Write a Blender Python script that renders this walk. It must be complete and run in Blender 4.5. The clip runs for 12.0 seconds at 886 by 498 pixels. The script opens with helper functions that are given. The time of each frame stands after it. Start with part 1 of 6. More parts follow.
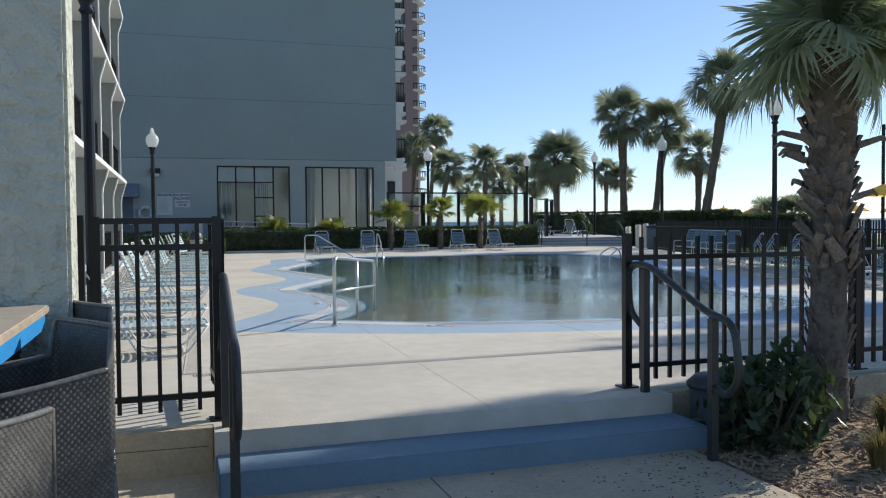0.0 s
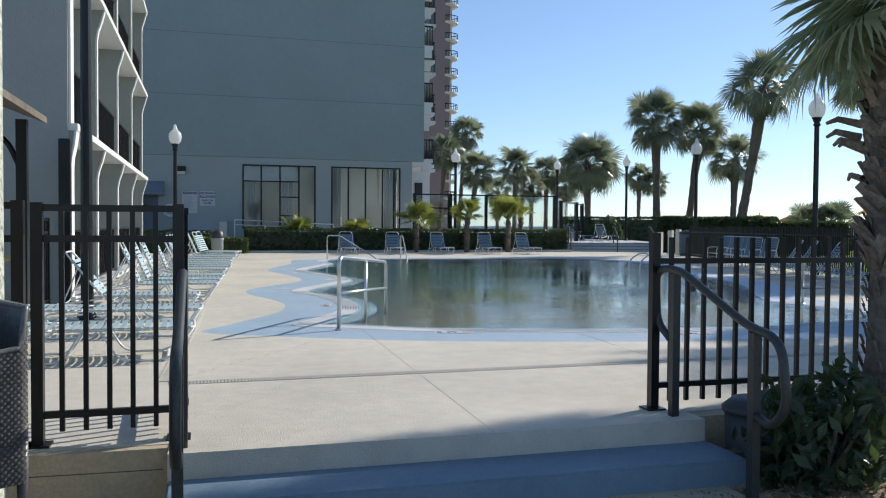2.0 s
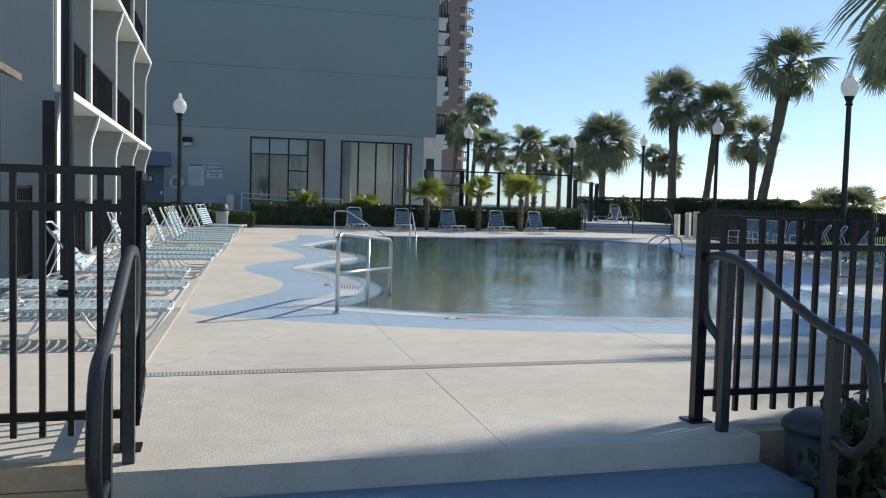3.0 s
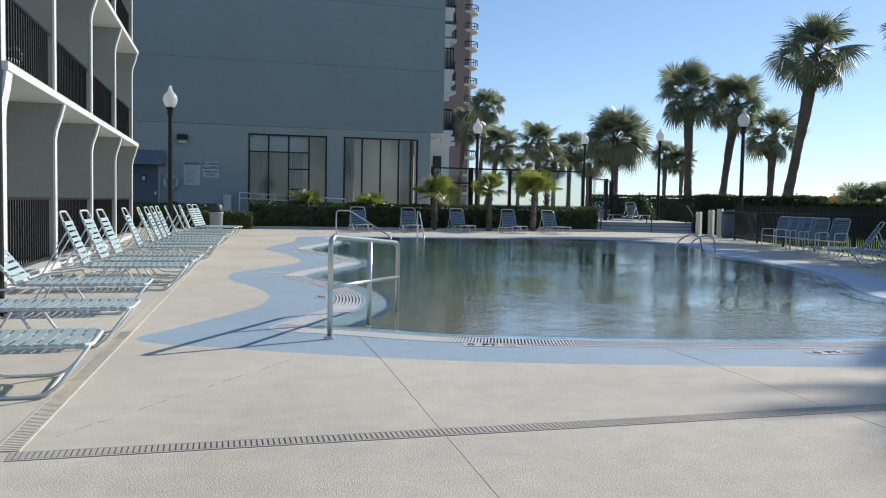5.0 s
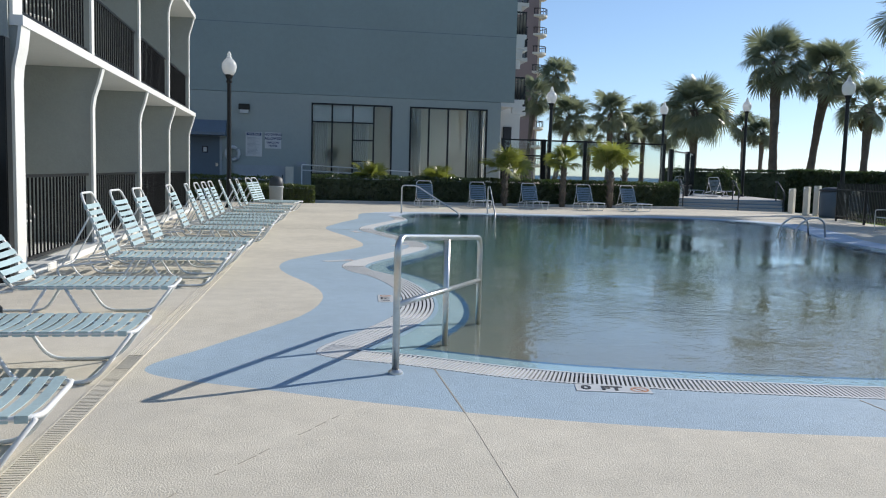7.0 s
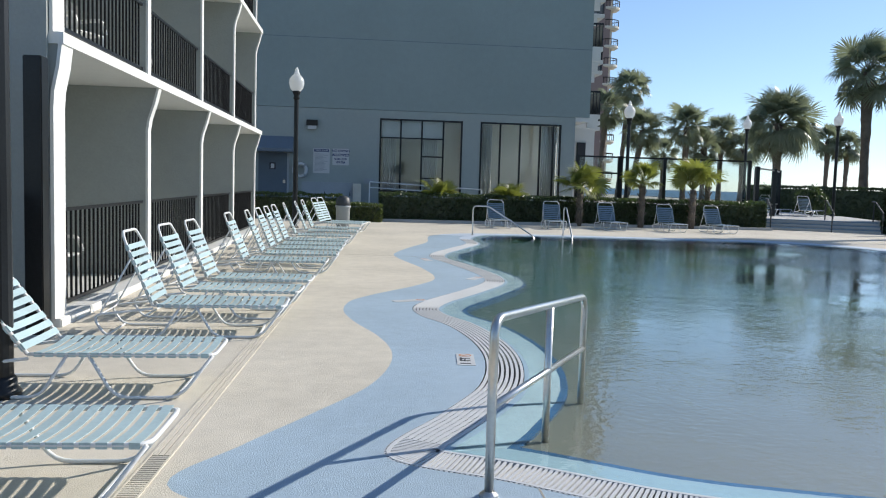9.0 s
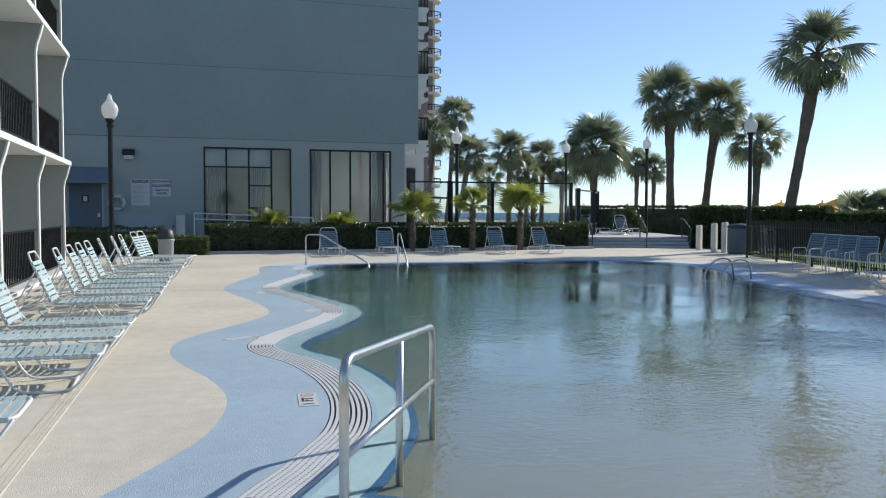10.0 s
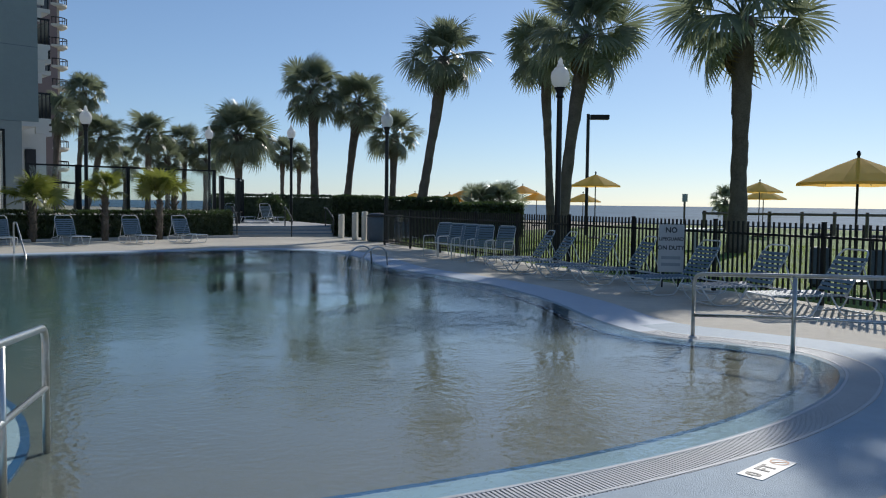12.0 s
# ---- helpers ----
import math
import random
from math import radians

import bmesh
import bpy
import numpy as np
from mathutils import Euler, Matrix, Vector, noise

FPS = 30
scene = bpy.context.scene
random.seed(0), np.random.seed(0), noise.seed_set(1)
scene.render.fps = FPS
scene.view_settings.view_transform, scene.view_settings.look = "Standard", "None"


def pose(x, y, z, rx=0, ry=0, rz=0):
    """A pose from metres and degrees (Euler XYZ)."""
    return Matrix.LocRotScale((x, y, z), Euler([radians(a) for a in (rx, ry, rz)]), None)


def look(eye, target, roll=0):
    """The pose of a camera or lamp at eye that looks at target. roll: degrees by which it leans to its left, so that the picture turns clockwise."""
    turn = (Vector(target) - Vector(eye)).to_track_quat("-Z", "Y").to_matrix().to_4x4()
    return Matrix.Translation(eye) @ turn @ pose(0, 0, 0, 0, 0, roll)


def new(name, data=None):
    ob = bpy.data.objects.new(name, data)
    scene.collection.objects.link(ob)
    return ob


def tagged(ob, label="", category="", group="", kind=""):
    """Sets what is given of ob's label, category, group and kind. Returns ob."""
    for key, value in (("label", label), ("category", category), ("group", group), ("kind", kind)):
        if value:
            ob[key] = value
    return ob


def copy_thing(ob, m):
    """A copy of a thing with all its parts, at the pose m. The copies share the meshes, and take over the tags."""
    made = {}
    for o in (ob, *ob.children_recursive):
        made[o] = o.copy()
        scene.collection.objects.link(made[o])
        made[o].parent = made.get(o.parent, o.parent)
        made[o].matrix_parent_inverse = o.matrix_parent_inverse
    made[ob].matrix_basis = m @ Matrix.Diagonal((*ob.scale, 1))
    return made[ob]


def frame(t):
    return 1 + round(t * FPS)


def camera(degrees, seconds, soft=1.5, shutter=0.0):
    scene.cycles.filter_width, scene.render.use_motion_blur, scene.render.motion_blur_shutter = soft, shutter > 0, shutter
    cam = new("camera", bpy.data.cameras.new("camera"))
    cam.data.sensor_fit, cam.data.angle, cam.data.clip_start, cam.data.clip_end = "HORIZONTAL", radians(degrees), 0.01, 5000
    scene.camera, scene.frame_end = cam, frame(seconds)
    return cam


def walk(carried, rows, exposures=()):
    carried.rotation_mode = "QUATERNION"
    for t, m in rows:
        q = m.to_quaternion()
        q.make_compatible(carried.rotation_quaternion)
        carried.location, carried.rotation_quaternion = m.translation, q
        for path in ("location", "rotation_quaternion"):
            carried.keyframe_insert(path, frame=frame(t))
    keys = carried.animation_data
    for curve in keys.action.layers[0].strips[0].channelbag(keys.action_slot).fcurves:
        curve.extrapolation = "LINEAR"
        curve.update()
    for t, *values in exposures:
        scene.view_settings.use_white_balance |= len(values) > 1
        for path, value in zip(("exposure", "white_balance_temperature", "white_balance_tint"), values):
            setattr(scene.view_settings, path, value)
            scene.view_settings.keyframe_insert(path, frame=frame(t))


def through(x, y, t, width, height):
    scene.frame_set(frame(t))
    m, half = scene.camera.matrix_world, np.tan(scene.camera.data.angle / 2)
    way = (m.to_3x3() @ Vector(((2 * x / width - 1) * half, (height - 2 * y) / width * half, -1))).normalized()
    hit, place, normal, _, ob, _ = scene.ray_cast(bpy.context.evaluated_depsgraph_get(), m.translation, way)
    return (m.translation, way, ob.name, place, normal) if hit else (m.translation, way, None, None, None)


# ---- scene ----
cam = camera(56.6, 12.0, soft=1.1)

PATH = [
    (0, (-1.995, -10.773, 1.367), (-1.376, -8.873, 1.301), -0.5),
    (0.5, (-1.931, -10.811, 1.372), (-1.356, -8.896, 1.324), 0.1),
    (1, (-1.85, -10.703, 1.36), (-1.303, -8.78, 1.317), 0.3),
    (1.5, (-1.74, -10.455, 1.35), (-1.19, -8.533, 1.305), 0.3),
    (2, (-1.545, -10.074, 1.302), (-0.997, -8.152, 1.245), 0.4),
    (2.5, (-1.392, -9.723, 1.296), (-0.867, -7.796, 1.192), 1.3),
    (3, (-1.28, -9.198, 1.276), (-0.757, -7.271, 1.165), 1.5),
    (5, (-0.885, -7.188, 1.212), (-0.375, -5.257, 1.101), 1.1),
    (5.5, (-0.822, -6.638, 1.231), (-0.357, -4.698, 1.089), 1.1),
    (6, (-0.748, -6.155, 1.252), (-0.354, -4.203, 1.072), 1.5),
    (6.5, (-0.726, -5.723, 1.277), (-0.334, -3.77, 1.095), 1.6),
    (7, (-0.678, -5.316, 1.333), (-0.318, -3.357, 1.148), 1.5),
    (9, (-0.673, -3.977, 1.565), (-0.471, -1.994, 1.405), 1.7),
    (9.5, (-0.711, -3.748, 1.568), (-0.362, -1.781, 1.469), 0.5),
    (10, (-0.675, -3.64, 1.567), (-0.077, -1.734, 1.478), 0.1),
    (10.5, (-0.628, -3.615, 1.582), (0.205, -1.799, 1.481), 0.6),
    (11, (-0.599, -3.637, 1.584), (0.427, -1.924, 1.475), 1.1),
    (11.5, (-0.589, -3.644, 1.585), (0.579, -2.025, 1.467), 1.0),
    (12, (-0.571, -3.629, 1.576), (0.756, -2.137, 1.465), 0.7),
]
walk(cam, [(t, look(eye, target, roll)) for t, eye, target, roll in PATH],
     exposures=[(0, 0.36, 6450, 10), (1.5, 0.43, 6450, 10), (3, 0.42, 6450, 10), (5, 0.31, 6450, 10), (7, 0.34, 6450, 10), (9.5, 0.51, 6450, 10), (10.5, 0.23, 6450, 10), (11.5, -0.05, 6350, 10), (12, -0.24, 6250, 10)])

# ---- world, sun, exposure ----
SUN_EL, SUN_AZ = radians(29), math.atan2(0.93, 0.36)
world = bpy.data.worlds.new("sky")
world.use_nodes = True
scene.world = world
wn = world.node_tree.nodes
sky = wn.new("ShaderNodeTexSky")
sky.sky_type = "NISHITA"
sky.sun_disc = False
sky.sun_elevation, sky.sun_rotation = SUN_EL, SUN_AZ
sky.air_density, sky.dust_density, sky.ozone_density = 0.83, 0.18, 3.6
soft_sky = wn.new("ShaderNodeGamma")
soft_sky.inputs[1].default_value = 0.79
tone = wn.new("ShaderNodeMix")
tone.data_type, tone.blend_type = "RGBA", "MULTIPLY"
tone.inputs[0].default_value = 1.0
tone.inputs[7].default_value = (1.205, 1.31, 1.43, 1)
world.node_tree.links.new(sky.outputs[0], soft_sky.inputs[0])
world.node_tree.links.new(soft_sky.outputs[0], tone.inputs[6])
world.node_tree.links.new(tone.outputs[2], wn["Background"].inputs[0])
wn["Background"].inputs[1].default_value = 0.115
sun_data = bpy.data.lights.new("sun", "SUN")
sun_data.energy, sun_data.angle, sun_data.color = 3.8, radians(0.5), (1.0, 0.94, 0.85)
sun = new("sun", sun_data)
sun.matrix_world = look((math.sin(SUN_AZ) * 60, math.cos(SUN_AZ) * 60, math.tan(SUN_EL) * 60), (0, 0, 0))

# ---- materials ----


def mat(name, base, rough=0.6, metal=0.0, scale=6.0, vary=0.12, bump=0.15, fine=60.0, alt=None, spec=0.5, island=False, relief=0.02):
    """A surface with colour variation at two scales and fine relief."""
    m = bpy.data.materials.new(name)
    m.use_nodes = True
    n, l = m.node_tree.nodes, m.node_tree.links
    p = n["Principled BSDF"]
    p.inputs["Roughness"].default_value, p.inputs["Metallic"].default_value = rough, metal
    p.inputs["Specular IOR Level"].default_value = spec
    tc = n.new("ShaderNodeTexCoord")
    big, small = n.new("ShaderNodeTexNoise"), n.new("ShaderNodeTexNoise")
    geo = n.new("ShaderNodeNewGeometry")
    big.inputs["Scale"].default_value, big.inputs["Detail"].default_value = scale * 0.25, 4
    small.inputs["Scale"].default_value, small.inputs["Detail"].default_value = fine, 3
    l.new(geo.outputs["Position"], big.inputs["Vector"])
    l.new(geo.outputs["Position"], small.inputs["Vector"])
    ramp = n.new("ShaderNodeMix")
    ramp.data_type = "RGBA"
    dark = [c * (1 - vary) for c in base]
    lite = list(alt) if alt else [min(1, c * (1 + vary)) for c in base]
    ramp.inputs[6].default_value, ramp.inputs[7].default_value = (*dark, 1), (*lite, 1)
    mid = n.new("ShaderNodeTexNoise")
    mid.inputs["Scale"].default_value, mid.inputs["Detail"].default_value = min(scale * 3.0, fine * 0.5), 5
    mid.inputs["Roughness"].default_value = 0.65
    l.new(geo.outputs["Position"], mid.inputs["Vector"])
    total = None
    for tex, share in ((big, 0.42), (mid, 0.30), (small, 0.28)):
        step = n.new("ShaderNodeMath")
        step.operation = "MULTIPLY_ADD"
        step.inputs[1].default_value = share
        step.inputs[2].default_value = 0.0
        l.new(tex.outputs["Fac"], step.inputs[0])
        if total:
            l.new(total, step.inputs[2])
        total = step.outputs[0]
    mix = n.new("ShaderNodeMapRange")
    mix.inputs["From Min"].default_value, mix.inputs["From Max"].default_value = 0.36, 0.64
    l.new(total, mix.inputs["Value"])
    fac = mix.outputs[0]
    if island:
        info = n.new("ShaderNodeObjectInfo")
        add = n.new("ShaderNodeMath")
        add.operation = "MULTIPLY_ADD"
        add.inputs[1].default_value = 0.6
        sub = n.new("ShaderNodeMath")
        sub.operation = "SUBTRACT"
        sub.inputs[1].default_value = 0.3
        l.new(info.outputs["Random"], add.inputs[0])
        l.new(fac, sub.inputs[0])
        l.new(sub.outputs[0], add.inputs[2])
        fac = add.outputs[0]
    l.new(fac, ramp.inputs[0])
    l.new(ramp.outputs[2], p.inputs["Base Color"])
    if bump:
        b = n.new("ShaderNodeBump")
        b.inputs["Strength"].default_value, b.inputs["Distance"].default_value = bump, relief
        l.new(small.outputs["Fac"], b.inputs["Height"])
        l.new(b.outputs[0], p.inputs["Normal"])
    return m


M = {
    "deck": mat("sand_concrete", (0.595, 0.545, 0.45), 0.85, scale=1.6, vary=0.18, fine=110, bump=0.32),
    "blue": mat("blue_deck_paint", (0.345, 0.445, 0.525), 0.7, scale=2.2, vary=0.12, fine=110, bump=0.35),
    "coping": mat("pale_blue_coping", (0.50, 0.57, 0.65), 0.7, scale=4, vary=0.08, fine=60),
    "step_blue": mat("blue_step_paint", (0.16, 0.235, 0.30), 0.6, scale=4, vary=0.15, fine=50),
    "grate": mat("white_plastic_grating", (0.56, 0.57, 0.575), 0.65, scale=8, vary=0.08, fine=90),
    "channel": mat("dark_channel", (0.10, 0.10, 0.10), 0.8),
    "joint": mat("dark_joint", (0.38, 0.345, 0.28), 0.9),
    "beach": mat("blue_wet_floor", (0.22, 0.32, 0.39), 0.5, scale=5, vary=0.10),
    "line": mat("dark_blue_tile", (0.03, 0.10, 0.22), 0.25, scale=8, vary=0.2),
    "drain": mat("grey_drain_grate", (0.47, 0.44, 0.38), 0.8),
    "steel": mat("stainless_steel", (0.62, 0.61, 0.58), 0.28, 1.0, fine=30, bump=0.03),
    "white_tube": mat("white_tube_frame", (0.72, 0.73, 0.72), 0.35, scale=8, vary=0.06, bump=0.02),
    "strap": mat("aqua_vinyl_strap", (0.38, 0.50, 0.52), 0.45, scale=20, vary=0.12, bump=0.05, island=True),
    # Darker blue than the aqua strap: backlit shade is put into the colour.
    "strap_blue_backlit": mat("backlit_blue_vinyl_strap", (0.16, 0.235, 0.295), 0.62, scale=20, vary=0.12, bump=0.05, island=True),
    "black": mat("black_painted_metal", (0.012, 0.013, 0.014), 0.35, 0.3, scale=10, vary=0.3, bump=0.05),
    "black_bar": mat("matt_black_bar", (0.010, 0.010, 0.011), 0.6, 0.0, scale=10, vary=0.3, bump=0.0, spec=0.25),
    "black_rail": mat("dark_handrail_paint", (0.045, 0.047, 0.045), 0.45, 0.2, scale=10, vary=0.3, bump=0.05),
    "wall": mat("grey_teal_stucco", (0.27, 0.325, 0.315), 0.9, scale=1.2, vary=0.07, fine=25, bump=0.3),
    "wall_low": mat("grey_stucco", (0.33, 0.37, 0.352), 0.9, scale=1.5, vary=0.06, fine=25, bump=0.3),
    "wing": mat("grey_plaster", (0.31, 0.33, 0.31), 0.9, scale=2, vary=0.07, fine=30, bump=0.25),
    "white": mat("white_paint", (0.68, 0.68, 0.65), 0.6, scale=3, vary=0.05, fine=30, bump=0.1),
    "stucco": mat("heavy_trowelled_stucco", (0.48, 0.50, 0.42), 0.9, scale=6, vary=0.12, fine=11, bump=1.0, relief=0.09),
    "concrete": mat("worn_beige_concrete", (0.46, 0.38, 0.265), 0.9, scale=4, vary=0.22, fine=35, bump=0.4),
    "counter": mat("speckled_granite", (0.48, 0.40, 0.30), 0.3, scale=30, vary=0.25, fine=120, bump=0.05),
    "counter_blue": mat("bright_blue_paint", (0.02, 0.24, 0.55), 0.5),
    "bar_front": mat("teal_grey_bar", (0.14, 0.19, 0.21), 0.8, scale=5),
    "wicker_shade": mat("wicker_gap_shade", (0.06, 0.058, 0.055), 0.6, scale=30, vary=0.3),
    "wicker": mat("dark_grey_wicker", (0.14, 0.135, 0.125), 0.26, scale=30, vary=0.3, bump=0.1),
    "bark": mat("palm_bark", (0.145, 0.12, 0.095), 0.95, scale=10, vary=0.35, fine=25, bump=0.8),
    "boot": mat("palm_leaf_base", (0.20, 0.163, 0.125), 0.95, scale=10, vary=0.45, fine=40, bump=0.5, island=True),
    "mulch": mat("pine_bark_mulch", (0.36, 0.26, 0.17), 0.95, scale=30, vary=0.45, fine=70, bump=1.0),
    "grass": mat("lawn", (0.10, 0.20, 0.03), 0.9, scale=2, vary=0.3, fine=80, bump=0.8, alt=(0.22, 0.32, 0.06)),
    "ground": mat("sandy_ground", (0.38, 0.34, 0.26), 0.95, scale=0.8, vary=0.15, fine=8, bump=0.5),
    "sign_white": mat("white_sign_board", (0.55, 0.56, 0.56), 0.5, scale=5, vary=0.05, bump=0.02),
    "ink": mat("navy_sign_ink", (0.03, 0.05, 0.14), 0.6, bump=0),
    "ink_black": mat("black_sign_ink", (0.03, 0.03, 0.035), 0.6, bump=0),
    "door": mat("slate_blue_door", (0.10, 0.13, 0.16), 0.6, scale=4),
    "awning": mat("blue_grey_awning", (0.14, 0.175, 0.215), 0.8, scale=4),
    "cabinet": mat("pale_grey_cabinet", (0.33, 0.36, 0.38), 0.6, scale=4),
    "room": mat("cream_interior_wall", (0.80, 0.77, 0.68), 0.9, scale=1),
    "curtain": mat("pale_curtain", (0.60, 0.60, 0.58), 0.9, scale=4),
    "brown": mat("brown_tower_wall", (0.27, 0.20, 0.18), 0.9, scale=0.5, vary=0.08),
    "cream": mat("cream_balcony", (0.66, 0.62, 0.52), 0.8, scale=0.5, vary=0.05),
    "trash": mat("grey_trash_can", (0.30, 0.32, 0.32), 0.6, scale=6),
    "trash_lid": mat("charcoal_lid", (0.04, 0.045, 0.05), 0.5, scale=6),
    "ivory": mat("ivory_post", (0.66, 0.62, 0.52), 0.7, scale=6),
    "orange": mat("orange_life_ring_band", (0.55, 0.25, 0.12), 0.6),
    "terrace": mat("terrace_concrete", (0.46, 0.45, 0.43), 0.85, scale=2, vary=0.1, fine=40),
    "rope": mat("yellow_rope", (0.55, 0.36, 0.05), 0.8),
}


def leaf_mat(name, a, b, through, rough=0.45, thin=0.4):
    """Foliage that lets some light through."""
    m = bpy.data.materials.new(name)
    m.use_nodes = True
    n, l = m.node_tree.nodes, m.node_tree.links
    p, out = n["Principled BSDF"], n["Material Output"]
    geo = n.new("ShaderNodeNewGeometry")
    noise_big = n.new("ShaderNodeTexNoise")
    noise_big.inputs["Scale"].default_value = 1.7
    l.new(geo.outputs["Position"], noise_big.inputs["Vector"])
    add = n.new("ShaderNodeMath")
    add.operation = "MULTIPLY_ADD"
    add.inputs[1].default_value = 0.5
    l.new(geo.outputs["Random Per Island"], add.inputs[0])
    half = n.new("ShaderNodeMath")
    half.operation = "MULTIPLY"
    half.inputs[1].default_value = 0.5
    l.new(noise_big.outputs["Fac"], half.inputs[0])
    l.new(half.outputs[0], add.inputs[2])
    mix = n.new("ShaderNodeMix")
    mix.data_type = "RGBA"
    mix.inputs[6].default_value, mix.inputs[7].default_value = (*a, 1), (*b, 1)
    l.new(add.outputs[0], mix.inputs[0])
    l.new(mix.outputs[2], p.inputs["Base Color"])
    p.inputs["Roughness"].default_value = rough
    tr = n.new("ShaderNodeBsdfTranslucent")
    tr.inputs[0].default_value = (*through, 1)
    sh = n.new("ShaderNodeMixShader")
    sh.inputs[0].default_value = thin
    l.new(p.outputs[0], sh.inputs[1])
    l.new(tr.outputs[0], sh.inputs[2])
    l.new(sh.outputs[0], out.inputs[0])
    return m


M["frond"] = leaf_mat("palm_frond", (0.09, 0.125, 0.085), (0.25, 0.28, 0.20), (0.28, 0.32, 0.19), 0.34, 0.42)
# Paler than the other fronds: haze and backlight are put into its colour.
M["frond_near"] = leaf_mat("hazy_palm_frond", (0.16, 0.21, 0.14), (0.30, 0.35, 0.24), (0.46, 0.52, 0.30), 0.42, 0.5)
M["frond_bright"] = leaf_mat("young_palm_frond", (0.09, 0.13, 0.035), (0.30, 0.30, 0.08), (0.30, 0.34, 0.06))
M["frond_dry"] = leaf_mat("dry_palm_frond", (0.16, 0.12, 0.06), (0.24, 0.18, 0.09), (0.2, 0.14, 0.05), 0.8)
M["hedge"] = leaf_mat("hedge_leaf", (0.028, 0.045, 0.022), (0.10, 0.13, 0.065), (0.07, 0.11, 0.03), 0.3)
# Lighter copy of the hedge leaf: sunlight is put into the colour.
M["hedge_lit"] = leaf_mat("sunlit_hedge_leaf", (0.06, 0.09, 0.03), (0.16, 0.18, 0.06), (0.10, 0.15, 0.03))
M["shrub"] = leaf_mat("shrub_leaf", (0.035, 0.06, 0.03), (0.085, 0.12, 0.06), (0.07, 0.11, 0.03), 0.4)
M["umbrella"] = leaf_mat("yellow_canvas", (0.92, 0.56, 0.14), (0.95, 0.62, 0.18), (1.0, 0.64, 0.17), 0.8, 0.6)
M["glasswhite"] = leaf_mat("frosted_globe_glass", (0.78, 0.80, 0.80), (0.84, 0.85, 0.84), (0.92, 0.93, 0.93), 0.25, 0.55)
M["dune"] = leaf_mat("dune_grass", (0.16, 0.13, 0.05), (0.28, 0.22, 0.09), (0.2, 0.16, 0.05), 0.8)


def glass_mat(name, tint, rough=0.02):
    m = bpy.data.materials.new(name)
    m.use_nodes = True
    p = m.node_tree.nodes["Principled BSDF"]
    p.inputs["Base Color"].default_value = (*tint, 1)
    p.inputs["Roughness"].default_value = rough
    p.inputs["IOR"].default_value = 1.45
    p.inputs["Transmission Weight"].default_value = 1.0
    return m


M["glass"] = glass_mat("window_glass", (0.80, 0.84, 0.84))
M["screen"] = glass_mat("windscreen_glass", (0.75, 0.82, 0.82))


def water_mat(name, tint, scale, strength, stretch):
    m = glass_mat(name, tint, 0.03)
    n, l = m.node_tree.nodes, m.node_tree.links
    p = n["Principled BSDF"]
    p.inputs["IOR"].default_value = 1.5
    geo = n.new("ShaderNodeNewGeometry")
    mapping = n.new("ShaderNodeMapping")
    mapping.inputs["Scale"].default_value = stretch
    l.new(geo.outputs["Position"], mapping.inputs["Vector"])
    a, b = n.new("ShaderNodeTexNoise"), n.new("ShaderNodeTexNoise")
    a.inputs["Scale"].default_value, a.inputs["Detail"].default_value = scale, 3
    b.inputs["Scale"].default_value, b.inputs["Detail"].default_value = scale * 0.22, 2
    l.new(mapping.outputs[0], a.inputs["Vector"])
    l.new(mapping.outputs[0], b.inputs["Vector"])
    s = n.new("ShaderNodeMath")
    s.operation = "MULTIPLY"
    l.new(a.outputs["Fac"], s.inputs[0])
    l.new(b.outputs["Fac"], s.inputs[1])
    bump = n.new("ShaderNodeBump")
    bump.inputs["Strength"].default_value, bump.inputs["Distance"].default_value = strength, 0.05
    patch, calm, part_calm = n.new("ShaderNodeTexNoise"), n.new("ShaderNodeMapRange"), n.new("ShaderNodeMath")
    patch.inputs["Scale"].default_value, patch.inputs["Detail"].default_value = 0.33, 2
    l.new(geo.outputs["Position"], patch.inputs["Vector"])
    for k, value in (("From Min", 0.40), ("From Max", 0.62), ("To Min", 0.45), ("To Max", 1.5)):
        calm.inputs[k].default_value = value
    l.new(patch.outputs["Fac"], calm.inputs["Value"])
    part_calm.operation = "MULTIPLY"
    l.new(s.outputs[0], part_calm.inputs[0])
    l.new(calm.outputs[0], part_calm.inputs[1])
    l.new(part_calm.outputs[0], bump.inputs["Height"])
    l.new(bump.outputs[0], p.inputs["Normal"])
    return m


M["water"] = water_mat("pool_water", (0.80, 0.94, 0.95), 14.0, 0.24, (1.0, 1.0, 1.0))
M["sea"] = mat("sea_water", (0.10, 0.18, 0.25), 0.8, scale=0.2, vary=0.3, fine=0.7, bump=0.5, spec=0.06)


